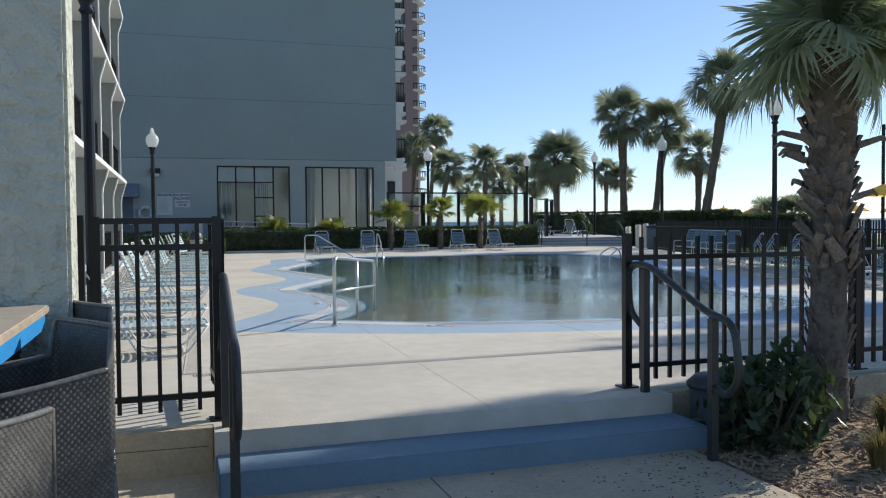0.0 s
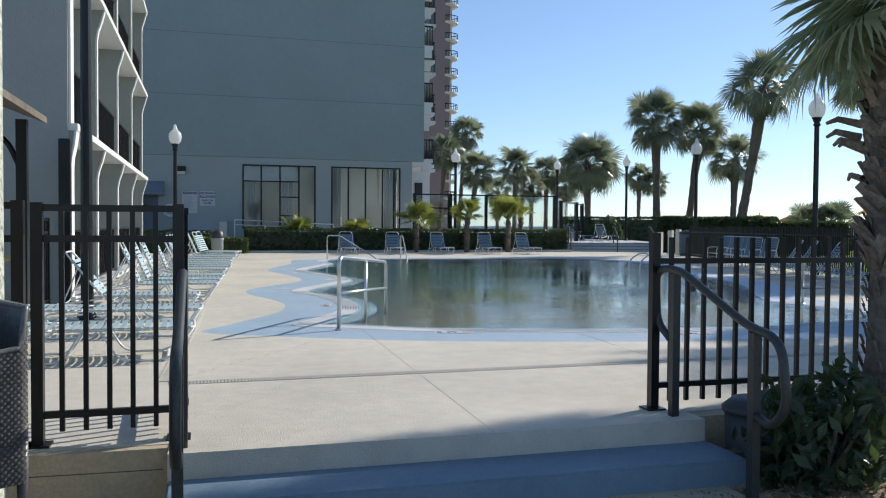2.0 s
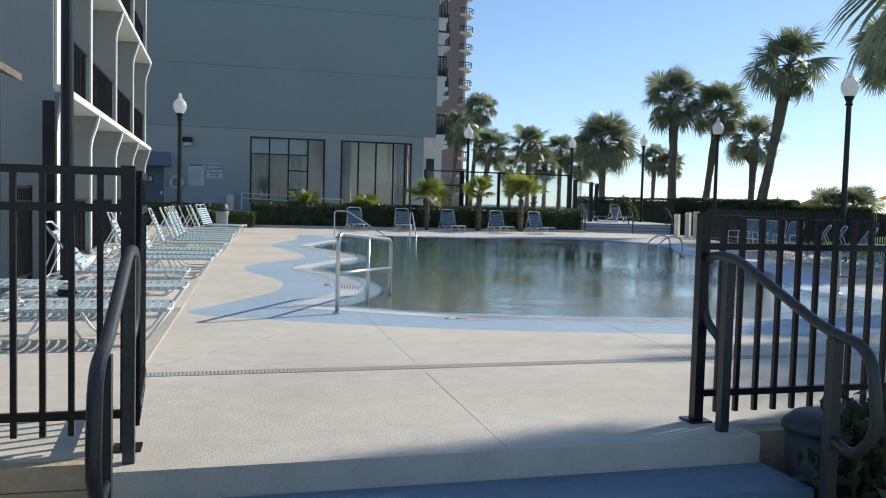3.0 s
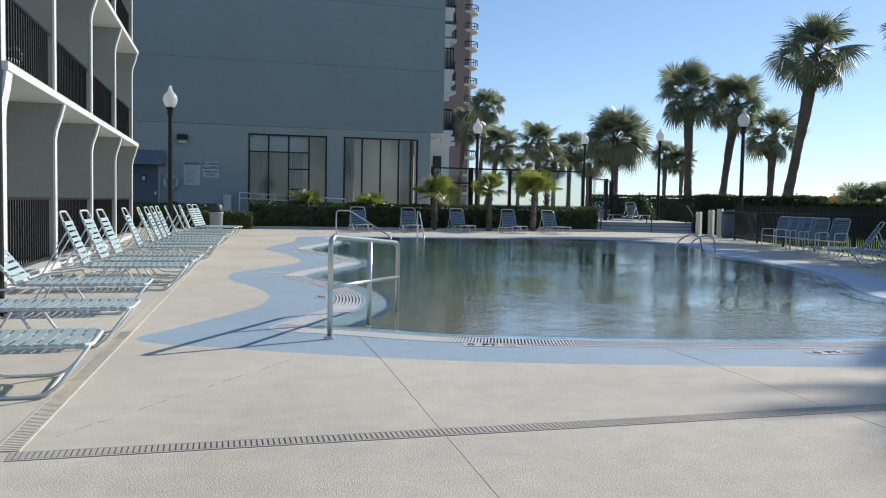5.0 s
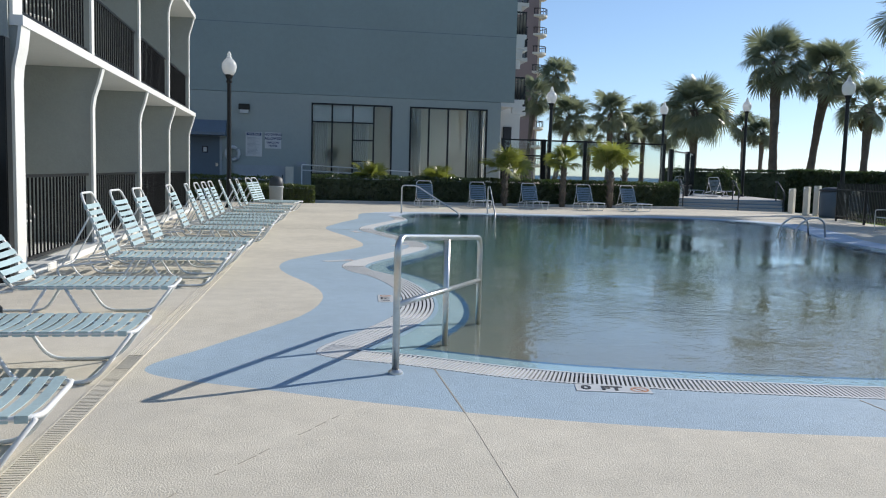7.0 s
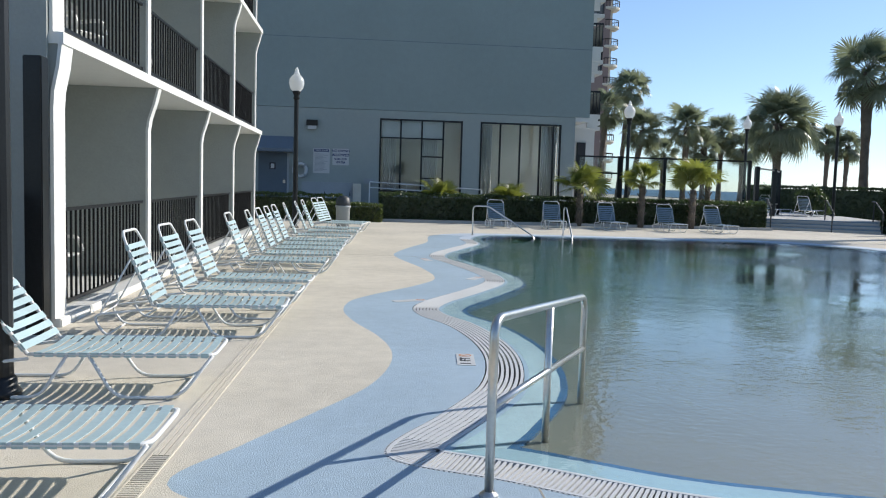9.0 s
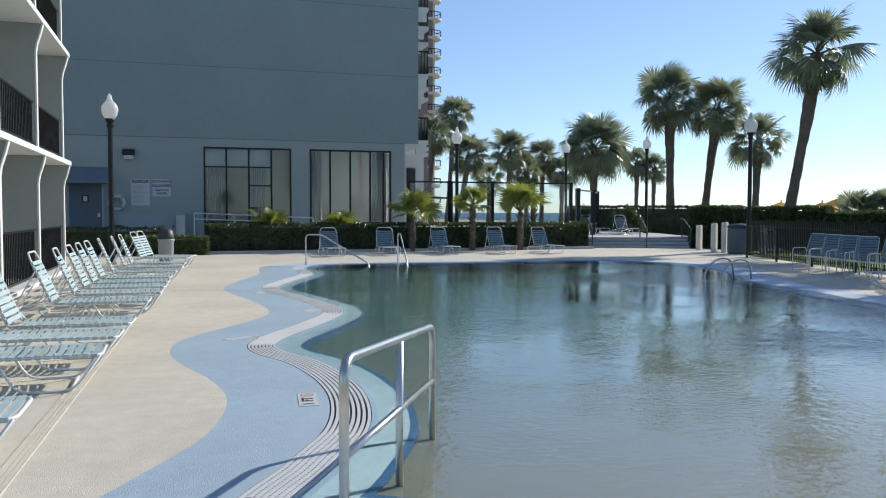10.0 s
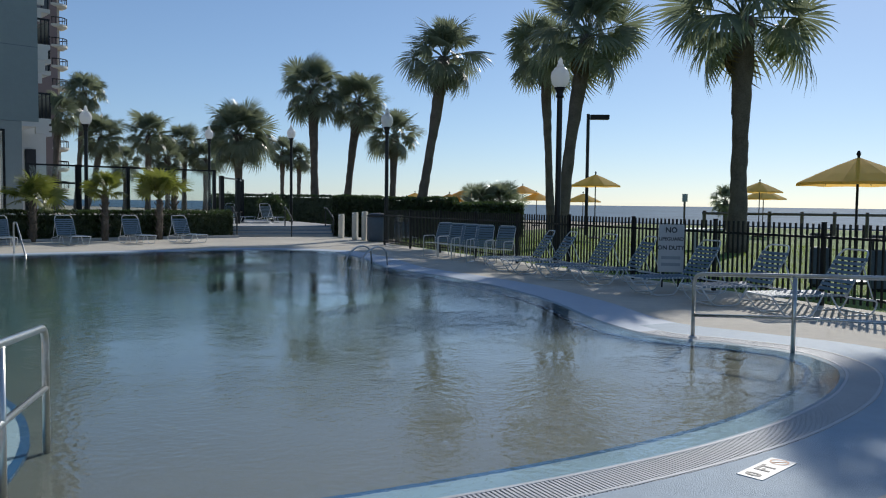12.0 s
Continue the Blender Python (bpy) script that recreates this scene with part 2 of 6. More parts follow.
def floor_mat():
    """Pool plaster: sandy in the shallows, deep water's green tint painted in beyond."""
    m = mat("water_tinted_plaster", (0.148, 0.146, 0.122), 0.7, scale=3, vary=0.10, fine=30, bump=0.1)
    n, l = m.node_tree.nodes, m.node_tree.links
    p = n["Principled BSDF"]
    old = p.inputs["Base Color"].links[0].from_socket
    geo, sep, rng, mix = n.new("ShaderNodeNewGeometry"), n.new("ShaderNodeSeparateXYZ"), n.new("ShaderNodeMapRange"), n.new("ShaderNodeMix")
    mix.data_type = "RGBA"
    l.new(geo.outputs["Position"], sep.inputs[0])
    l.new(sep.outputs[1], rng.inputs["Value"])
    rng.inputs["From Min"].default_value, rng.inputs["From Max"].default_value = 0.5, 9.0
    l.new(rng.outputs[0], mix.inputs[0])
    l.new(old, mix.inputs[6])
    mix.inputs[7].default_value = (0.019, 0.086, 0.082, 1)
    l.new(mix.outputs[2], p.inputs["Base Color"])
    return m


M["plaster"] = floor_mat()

# ---- mesh tools ----


def link_mesh(name, bm, material):
    me = bpy.data.meshes.new(name)
    bm.normal_update()
    bm.to_mesh(me)
    bm.free()
    for m in material if isinstance(material, (list, tuple)) else [material]:
        me.materials.append(m)
    return me


def part(name, bm, material, parent=None, label="", smooth=False):
    me = link_mesh(name, bm, material)
    if smooth:
        me.shade_smooth()
    ob = new(name, me)
    ob.parent = parent
    return tagged(ob, label)


def piece(name, me, parent, m, label=""):
    ob = new(name, me)
    ob.parent = parent
    ob.matrix_basis = m
    return tagged(ob, label)


def thing(name, label, category, group="", at=None, kind=""):
    ob = tagged(new(name), label, category, group, kind)
    if at is not None:
        ob.matrix_basis = at
    return ob


def box(bm, x0, x1, y0, y1, z0, z1, m=None, bevel=0.0):
    r = bmesh.ops.create_cube(bm, size=1.0)["verts"]
    for v in r:
        v.co = Vector((x0 + (v.co.x + 0.5) * (x1 - x0), y0 + (v.co.y + 0.5) * (y1 - y0), z0 + (v.co.z + 0.5) * (z1 - z0)))
    if bevel:
        es = list({e for v in r for e in v.link_edges})
        r = bmesh.ops.bevel(bm, geom=es, offset=bevel, segments=2, affect="EDGES")["verts"]
    if m is not None:
        bmesh.ops.transform(bm, matrix=m, verts=list(r))
    return bm


def boxed(*a, **k):
    return box(bmesh.new(), *a, **k)


def rounded(pts, r, n=4):
    """A polyline with its corners rounded."""
    pts = [Vector(p) for p in pts]
    out = [pts[0]]
    for a, b, c in zip(pts, pts[1:], pts[2:]):
        d = min(r, (a - b).length * 0.49, (c - b).length * 0.49)
        p, q = b + (a - b).normalized() * d, b + (c - b).normalized() * d
        for i in range(n + 1):
            t = i / n
            out.append(p * (1 - t) ** 2 + b * 2 * t * (1 - t) + q * t * t)
    out.append(pts[-1])
    return out


def tube(bm, pts, r, n=8, cap=True):
    pts = [Vector(p) for p in pts]
    rings = []
    side = None
    for i, p in enumerate(pts):
        d = (pts[min(i + 1, len(pts) - 1)] - pts[max(i - 1, 0)]).normalized()
        if side is None:
            side = d.cross(Vector((0, 0, 1)) if abs(d.z) < 0.9 else Vector((1, 0, 0))).normalized()
        else:
            side = (side - d * side.dot(d)).normalized()
        up = d.cross(side)
        rad = r[i] if isinstance(r, (list, tuple)) else r
        rings.append([bm.verts.new(p + (side * math.cos(a) + up * math.sin(a)) * rad) for a in [2 * math.pi * k / n for k in range(n)]])
    for a, b in zip(rings, rings[1:]):
        for k in range(n):
            bm.faces.new((a[k], a[(k + 1) % n], b[(k + 1) % n], b[k]))
    if cap:
        bm.faces.new(rings[0][::-1])
        bm.faces.new(rings[-1])
    return bm


def lathe(bm, prof, n=16, at=(0, 0, 0)):
    o = Vector(at)
    rings = [[bm.verts.new(o + Vector((r * math.cos(2 * math.pi * k / n), r * math.sin(2 * math.pi * k / n), z))) for k in range(n)] for r, z in prof]
    for a, b in zip(rings, rings[1:]):
        for k in range(n):
            bm.faces.new((a[k], a[(k + 1) % n], b[(k + 1) % n], b[k]))
    bm.faces.new(rings[0][::-1])
    bm.faces.new(rings[-1])
    return bm


def spline(ctrl, n, closed=True):
    """Points at even steps along a smooth curve through the control points."""
    c = np.array(ctrl, float)
    k = len(c)
    out = []
    for i in range(k if closed else k - 1):
        idx = [(i - 1) % k, i, (i + 1) % k, (i + 2) % k] if closed else [max(i - 1, 0), i, i + 1, min(i + 2, k - 1)]
        p = c[idx]
        t = [0.0]
        for a, b in zip(p, p[1:]):
            t.append(t[-1] + max(np.linalg.norm(b - a), 1e-4) ** 0.5)
        for u in np.linspace(t[1], t[2], 24, endpoint=False):
            a1 = [(t[j + 1] - u) / (t[j + 1] - t[j]) * p[j] + (u - t[j]) / (t[j + 1] - t[j]) * p[j + 1] for j in range(3)]
            b1 = [(t[j + 2] - u) / (t[j + 2] - t[j]) * a1[j] + (u - t[j]) / (t[j + 2] - t[j]) * a1[j + 1] for j in range(2)]
            out.append((t[2] - u) / (t[2] - t[1]) * b1[0] + (u - t[1]) / (t[2] - t[1]) * b1[1])
    if closed:
        out.append(out[0])
    else:
        out.append(c[-1])
    out = np.array(out)
    s = np.r_[0, np.cumsum(np.linalg.norm(np.diff(out, axis=0), axis=1))]
    at = np.linspace(0, s[-1], n, endpoint=not closed)
    return np.stack([np.interp(at, s, out[:, j]) for j in range(out.shape[1])], 1)


def offset(loop, d):
    """A closed loop moved inwards (counter-clockwise loops) by d."""
    e = np.roll(loop, -1, 0) - np.roll(loop, 1, 0)
    e /= np.linalg.norm(e, axis=1)[:, None]
    return loop + np.stack([-e[:, 1], e[:, 0]], 1) * d


def annulus(bm, outer, inner, z):
    edges = []
    for loop in (outer, inner):
        if loop is None:
            continue
        vs = [bm.verts.new((p[0], p[1], z)) for p in loop]
        edges += [bm.edges.new((a, b)) for a, b in zip(vs, vs[1:] + vs[:1])]
    bmesh.ops.triangle_fill(bm, use_beauty=True, edges=edges, normal=(0, 0, 1))
    for f in bm.faces:
        if f.normal.z < 0:
            f.normal_flip()
    return bm


def ring(bm, a, za, b, zb):
    va = [bm.verts.new((p[0], p[1], za)) for p in a]
    vb = [bm.verts.new((p[0], p[1], zb)) for p in b]
    n = len(va)
    for i in range(n):
        bm.faces.new((va[i], va[(i + 1) % n], vb[(i + 1) % n], vb[i]))
    return bm


def words(text, size, m, material, parent, name="lettering"):
    """Flat lettering in the built-in font, as a mesh."""
    cu = bpy.data.curves.new(name, "FONT")
    cu.body, cu.size, cu.align_x, cu.align_y, cu.extrude = text, size, "CENTER", "CENTER", 0.002
    cu.offset = size * 0.03
    tmp = bpy.data.objects.new("tmp", cu)
    scene.collection.objects.link(tmp)
    me = bpy.data.meshes.new_from_object(tmp.evaluated_get(bpy.context.evaluated_depsgraph_get()))
    bpy.data.objects.remove(tmp)
    me.materials.clear()
    me.materials.append(material)
    ob = new(name, me)
    ob.parent = parent
    ob.matrix_basis = m
    return ob


# ---- ground, sea, lawn ----
bm = annulus(bmesh.new(), [(-4500, -4500), (4500, -4500), (4500, 4500), (-4500, 4500)], [(-1.4, -2.5), (15.2, -2.5), (15.2, 22.4), (-1.4, 22.4)], -0.36)
tagged(part("ground", bm, M["ground"]), "pale sandy ground round the hotel", "ground", kind="structure")
bm = bmesh.new()
box(bm, 75, 4490, -4400, 4400, -0.5, -0.25)
tagged(part("water", bm, M["sea"]), "blue-grey sea reaching to the horizon", "sea", kind="structure")
FX, FY = 12.2, 0.285  # the fence along the lawn: x = FX + FY * y
bm = bmesh.new()
vs = [bm.verts.new(p) for p in ((FX - 2.0, -7, -0.06), (62, -7, -0.06), (62, 40, -0.06), (FX + FY * 26 + 1.0, 26, -0.06))]
bm.faces.new(vs)
r = bmesh.ops.extrude_face_region(bm, geom=bm.faces[:])
bmesh.ops.translate(bm, vec=(0, 0, -0.28), verts=[v for v in r["geom"] if isinstance(v, bmesh.types.BMVert)])
bmesh.ops.recalc_face_normals(bm, faces=bm.faces)
tagged(part("ground_lawn", bm, M["grass"]), "sunlit green lawn behind the fence", "lawn", kind="structure")
random.seed(11)
bm = bmesh.new()
for i in range(14000):
    x, y = random.uniform(11, 34), random.uniform(-4, 26)
    if x < FX + FY * y + 0.2:
        continue
    a, h, w = random.uniform(0, 6.28), random.uniform(0.05, 0.13), 0.012
    d = Vector((math.cos(a), math.sin(a), 0))
    p = Vector((x, y, -0.06))
    tip = p + Vector((random.uniform(-0.04, 0.04), random.uniform(-0.04, 0.04), h))
    bm.faces.new([bm.verts.new(q) for q in (p - d * w, p + d * w, tip)])
M["blade"] = leaf_mat("grass_blade", (0.10, 0.19, 0.03), (0.24, 0.34, 0.06), (0.35, 0.45, 0.06))
tagged(part("grass", bm, M["blade"]), "short green grass blades on the lawn", "grass", kind="stuff")

# ---- pool outlines ----
GRATE_CTRL = [(-0.5, 0.62), (0.13, 0.2), (0.87, -0.26), (1.62, -0.54), (2.4, -0.76), (3.4, -0.98), (4.5, -1.12), (5.6, -1.12), (6.9, -0.92),
              (8.0, -0.45), (8.6, 0.35), (8.55, 1.3), (8.35, 2.1), (8.75, 3.1), (9.9, 4.9), (10.9, 7.0), (11.55, 9.4), (12.0, 11.9), (13.6, 15.4),
              (14.4, 18.6), (12.8, 20.7), (8.4, 21.4), (5.3, 21.6), (3.0, 21.3), (2.2, 19.6), (2.1, 17.4), (1.45, 15.63), (0.91, 14.13), (0.82, 13.07),
              (1.12, 11.65), (1.41, 9.75), (1.31, 8.98), (0.85, 8.0), (0.17, 6.75), (0.0, 6.17), (0.06, 5.6), (0.3, 5.0), (0.46, 4.08), (0.46, 3.19),
              (0.27, 2.25), (-0.09, 1.5)]
BLUE_CTRL = [(-1.62, 0.2), (-0.76, -0.38), (0.0, -0.78), (0.64, -1.06), (1.59, -1.37), (2.76, -1.64), (4.0, -1.9), (5.6, -2.0), (7.3, -1.75), (8.8, -1.0),
             (9.3, 0.2), (9.2, 1.6), (9.15, 2.5), (10.35, 4.6), (11.4, 6.9), (12.0, 9.2), (12.5, 11.7), (14.0, 15.1), (14.9, 18.7), (13.1, 21.15), (8.4, 21.85),
             (5.3, 22.0), (2.6, 21.7), (1.48, 20.39), (1.07, 17.47), (0.52, 15.69), (0.07, 13.78), (0.12, 12.88), (0.51, 10.71), (0.55, 9.28), (0.19, 8.42),
             (-0.43, 7.42), (-0.76, 6.75), (-0.85, 5.95), (-0.73, 5.2), (-0.47, 4.3), (-0.36, 3.6), (-0.39, 3.0), (-0.58, 2.24), (-0.98, 1.46), (-1.33, 0.83)]
N = 720
grate_out = spline(GRATE_CTRL, N)
grate_in = offset(grate_out, 0.33)
rim = offset(grate_out, 0.62)
blue_out = spline(BLUE_CTRL, N)

# ---- deck ----
DECK = [(-3.9, 22.5), (-7.0, 22.5), (-7.0, 27.9), (0.0, 27.9), (3.0, 28.3), (12.4, 28.5), (16.3, 29.3), (20.6, 27.9), (21.5, 24.0), (FX + FY * 21 + 0.6, 21), (FX + 0.15, 0),
        (FX + FY * -4.75 + 0.15, -4.75), (1.70, -4.98), (1.70, -5.22), (-1.77, -5.22), (-1.77, -4.98), (-3.9, -4.98)]
bm = annulus(bmesh.new(), DECK[::-1], blue_out, 0.0)
for a, b in zip(DECK, DECK[1:] + DECK[:1]):
    q = [bm.verts.new((*p, z)) for p, z in ((a, 0), (b, 0), (b, -0.36), (a, -0.36))]
    bm.faces.new(q)
tagged(part("floor_deck", bm, M["deck"]), "sand-coloured textured concrete pool deck", "deck", kind="structure")
bm = annulus(bmesh.new(), blue_out, grate_out, 0.0)
for f in bm.faces:
    c = f.calc_center_median()
    f.material_index = 1 if (c.y > 2.6 and c.x > 6) or c.y > 20.6 else 0
tagged(part("floor_blue_band", bm, [M["blue"], M["coping"]]), "wavy light blue painted band round the pool", "deck", kind="structure")

# overflow channel and its grating
bm = ring(bmesh.new(), grate_out, 0.0, grate_out, -0.03)
ring(bm, grate_out, -0.03, grate_in, -0.03)
channel = tagged(part("trim_channel", bm, M["channel"]), "dark overflow channel under the white grating", "gutter", kind="structure")
is_far = [(p[1] > 2.2 and p[0] > 6) or p[1] > 19.0 for p in grate_out]
grating = thing("pool_grating", "white plastic overflow grating along the wavy pool edge", "grating")
bm = bmesh.new()
for k in range(8):
    a, b = offset(grate_out, 0.012 + k * 0.041), offset(grate_out, 0.036 + k * 0.041)
    for i in range(N):
        j = (i + 1) % N
        if is_far[i] or (k not in (0, 7) and grate_out[i][1] < 1.0):
            continue
        top = [bm.verts.new((*q, 0.003)) for q in (a[i], a[j], b[j], b[i])]
        low = [bm.verts.new((*q, -0.02)) for q in (a[i], a[j], b[j], b[i])]
        bm.faces.new(top)
        bm.faces.new((top[1], top[0], low[0], low[1]))
        bm.faces.new((top[3], top[2], low[2], low[3]))
tagged(part("grating_strip", bm, M["grate"], grating, "curved white strips that follow the edge"), kind="stuff")
dense = spline(GRATE_CTRL, 4200)
dense_in = offset(dense, 0.33)
bar = link_mesh("bar", boxed(0.0, 0.33, -0.008, 0.008, -0.018, 0.001), M["grate"])
count = 0
for i in range(0, 4200, 2):
    p, q = dense[i], dense_in[i]
    if p[1] < 2.1 and p[0] < 5.6 and count < 300:
        d = q - p
        piece("bar", bar, grating, pose(p[0], p[1], 0, 0, 0, math.degrees(math.atan2(d[1], d[0]))))
        count += 1
bm = bmesh.new()
for i in range(0, 4200, 2):
    p, q = dense[i], dense_in[i]
    if p[1] < 2.1 and 5.6 <= p[0] < 8.8:
        d = q - p
        box(bm, 0.0, 0.33, -0.008, 0.008, -0.018, 0.001, pose(p[0], p[1], 0, 0, 0, math.degrees(math.atan2(d[1], d[0]))))
tagged(part("far_bar", bm, M["grate"], grating), kind="stuff")
bm = bmesh.new()
for i in range(N):
    if is_far[i]:
        j = (i + 1) % N
        bm.faces.new([bm.verts.new((*q, 0.002)) for q in (grate_out[i], grate_out[j], grate_in[j], grate_in[i])])
bmesh.ops.remove_doubles(bm, verts=bm.verts, dist=0.0005)
tagged(part("trim_coping", bm, M["coping"]), "pale blue-white pool coping", "coping", kind="structure")

# ---- pool basin ----
bm = ring(bmesh.new(), grate_in, 0.0, rim, -0.085)
tagged(part("floor_beach", bm, M["beach"]), "light blue sloping pool entry under water", "pool floor", kind="structure")
bm = ring(bmesh.new(), rim, -0.085, offset(grate_out, 0.68), -0.093)
ring(bm, offset(grate_out, 0.68), -0.093, offset(grate_out, 0.685), -1.6)
tagged(part("wall_pool", bm, M["line"]), "dark blue tile line round the pool basin", "pool wall", kind="structure")
bm = bmesh.new()
GX, GY = 44, 60
grid = {}
for i in range(GX + 1):
    for j in range(GY + 1):
        x, y = -1.0 + 16.5 * i / GX, -1.6 + 24.0 * j / GY
        depth = 0.12 + 1.25 * min(1, max(0, (y - 0.3) / 15)) ** 1.2
        grid[i, j] = bm.verts.new((x, y, -depth))
for i in range(GX):
    for j in range(GY):
        bm.faces.new((grid[i, j], grid[i + 1, j], grid[i + 1, j + 1], grid[i, j + 1]))
tagged(part("floor_pool", bm, M["plaster"], smooth=True), "sandy plaster pool floor, painted with deep water's tint as it slopes down", "pool floor", kind="structure")
bm = annulus(bmesh.new(), offset(grate_out, 0.335), None, -0.012)
pool = tagged(part("water_pool", bm, M["water"]), "still pool water with small ripples", "water", kind="structure")
pool.visible_shadow = False

# depth marks on the deck
def depth_mark(m, texts):
    mk = thing("depth_marker", "white depth marker tile with dark lettering set in the deck", "sign", "depth markers", m)
    part("tile", boxed(-0.235, 0.235, -0.08, 0.08, -0.01, 0.004), M["sign_white"], mk)
    for text, x in texts:
        words(text, 0.125, pose(x, 0, 0.0045), M["ink_black"], mk)
    bm = bmesh.new()
    for k in range(20):
        a, b = 2 * math.pi * k / 20, 2 * math.pi * (k + 1) / 20
        bm.faces.new([bm.verts.new((0.165 + r * math.cos(t), r * math.sin(t), 0.0055)) for r, t in ((0.045, a), (0.058, a), (0.058, b), (0.045, b))])
    box(bm, -0.045, 0.045, -0.006, 0.006, 0.004, 0.0055, pose(0.165, 0, 0, 0, 0, -45))
    part("symbol", bm, M["orange"], mk, "round red no-diving symbol")
    return mk


depth_mark(pose(1.32, -0.51, 0, 0, 0, -14), (("0", -0.17), ("FT", -0.01)))
depth_mark(pose(4.15, -1.29, 0, 0, 0, 2), (("0", -0.17), ("FT", -0.01)))
depth_mark(pose(0.29, 3.2, 0, 0, 0, 85), (("1", -0.17), ("FT", -0.01)))
depth_mark(pose(0.0, 6.8, 0, 0, 0, 25), ())
depth_mark(pose(1.25, 9.5, 0, 0, 0, 60), ())
depth_mark(pose(0.68, 12.6, 0, 0, 0, 100), ())

# ---- drains and joints in the deck ----
slat = link_mesh("slat", boxed(-0.052, 0.052, -0.0098, 0.0098, -0.01, 0.003), M["drain"])
def drain(name, a, b, step, label, limit, trough):
    d = Vector((b[0] - a[0], b[1] - a[1], 0))
    ang = math.degrees(math.atan2(d.y, d.x))
    dr = thing(name, label, "drain", at=pose(a[0], a[1], 0, 0, 0, ang))
    part("trough", boxed(0, d.length, -0.055, 0.055, -0.02, 0.0015), trough, dr)
    n = int(d.length / step)
    bm = bmesh.new()
    for k in range(n):
        if k < limit:
            piece("slat", slat, dr, pose((k + 0.5) * step, 0, 0.0015, 0, 0, 90))
        else:
            box(bm, (k + 0.5) * step - 0.011, (k + 0.5) * step + 0.011, -0.055, 0.055, -0.01, 0.0045)
    if bm.faces:
        tagged(part("far_slat", bm, M["drain"], dr), kind="stuff")
    else:
        bm.free()
    for s in (-1, 1):
        part("edge_rail", boxed(0, d.length, s * 0.062 - 0.007, s * 0.062 + 0.007, -0.02, 0.004), M["drain"], dr)


drain("trench_drain", (-1.86, -3.06), (10.8, -2.93), 0.0275, "narrow slotted trench drain across the deck", 250, M["channel"])
SLOPE = 0.0375  # the drain beside the loungers: its centre runs along x = -1.775 + SLOPE * y
def drain_at(y):
    return pose(-1.775 + SLOPE * y, y, 0, 0, 0, 90 - math.degrees(math.atan(SLOPE)))


ld = thing("deck_drain", "long pale grooved drain beside the loungers", "drain", at=drain_at(-2.98))
part("trough", boxed(0, 23.4, -0.056, 0.056, -0.02, 0.001), M["joint"], ld)
for side in (-1, 1):
    part("edge_rail", boxed(0, 23.4, side * 0.056 - 0.006, side * 0.056 + 0.006, -0.02, 0.006), M["deck"], ld)
cross = link_mesh("slat", boxed(-0.010, 0.010, -0.05, 0.05, -0.01, 0.005), M["deck"])
dark_slat = link_mesh("slat", boxed(-0.010, 0.010, -0.05, 0.05, -0.01, 0.004), M["drain"])
for k in range(113):
    piece("slat", cross, ld, pose(0.02 + k * 0.0285, 0, 0))
part("grate_pan", boxed(3.24, 3.6, -0.05, 0.05, -0.012, 0.0015), M["channel"], ld)
for k in range(13):
    piece("slat", dark_slat, ld, pose(3.25 + k * 0.0285, 0, 0))
for k in range(3):
    part("long_bar", boxed(3.62, 23.4, -0.047 + k * 0.034, -0.021 + k * 0.034, -0.01, 0.005), M["deck"], ld)
random.seed(14)
for k in range(15):
    f = k / 15
    if k % 4 != 3:
        tagged(part("trim_crack", boxed(0, 0.06 + 0.07 * random.random(), -0.0022, 0.0022, -0.01, 0.0015, pose(-1.72 + 1.35 * f, -2.76 + 1.92 * f, 0, 0, 0, 55 + random.uniform(-4, 4))), M["joint"]), "broken hairline crack in the concrete", "crack", kind="structure")
for a, b in (((0.19, -5.2), (0.23, -3.13)), ((0.233, -2.985), (0.28, -0.95)), ((2.68, -5.0), (2.71, -3.13)), ((2.713, -2.985), (2.77, -1.66)), ((-1.7, 13.6), (0.9, 13.2)), ((15.0, 19), (19.5, 24))):
    d = Vector((b[0] - a[0], b[1] - a[1], 0))
    tagged(part("trim_joint", boxed(0, d.length, -0.0014, 0.0014, -0.01, 0.0012, pose(a[0], a[1], 0, 0, 0, math.degrees(math.atan2(d.y, d.x)))), M["joint"]), "thin dark joint in the concrete", "joint", kind="structure")
for a, b in (((0.28, -0.93), (0.28, 0.1)), ((2.78, -1.62), (2.79, -0.88))):
    tagged(part("trim_joint", boxed(a[0] - 0.005, a[0] + 0.005, a[1], b[1], -0.01, 0.0015), M["joint"]), "thin dark joint in the blue band", "joint", kind="structure")

# ---- entry steps, lower patio, planting bed ----
tagged(part("floor_patio", boxed(-9, 1.56, -16, -5.0, -0.36, -0.31), M["concrete"]), "worn beige patio slab below the steps", "patio", kind="structure")
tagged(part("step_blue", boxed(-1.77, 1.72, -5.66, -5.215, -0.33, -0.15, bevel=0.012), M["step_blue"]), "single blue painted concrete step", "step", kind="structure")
tagged(part("wall_retaining", boxed(-9, -1.775, -5.06, -4.985, -0.36, -0.004), M["concrete"]), "low stained concrete wall under the fence", "wall", kind="structure")
tagged(part("wall_retaining_right", boxed(1.705, 11, -5.1, -4.985, -0.36, -0.01), M["concrete"]), "low grey concrete kerb wall under the fence", "wall", kind="structure")
bm = bmesh.new()
bmesh.ops.create_grid(bm, x_segments=60, y_segments=60, size=0.5)
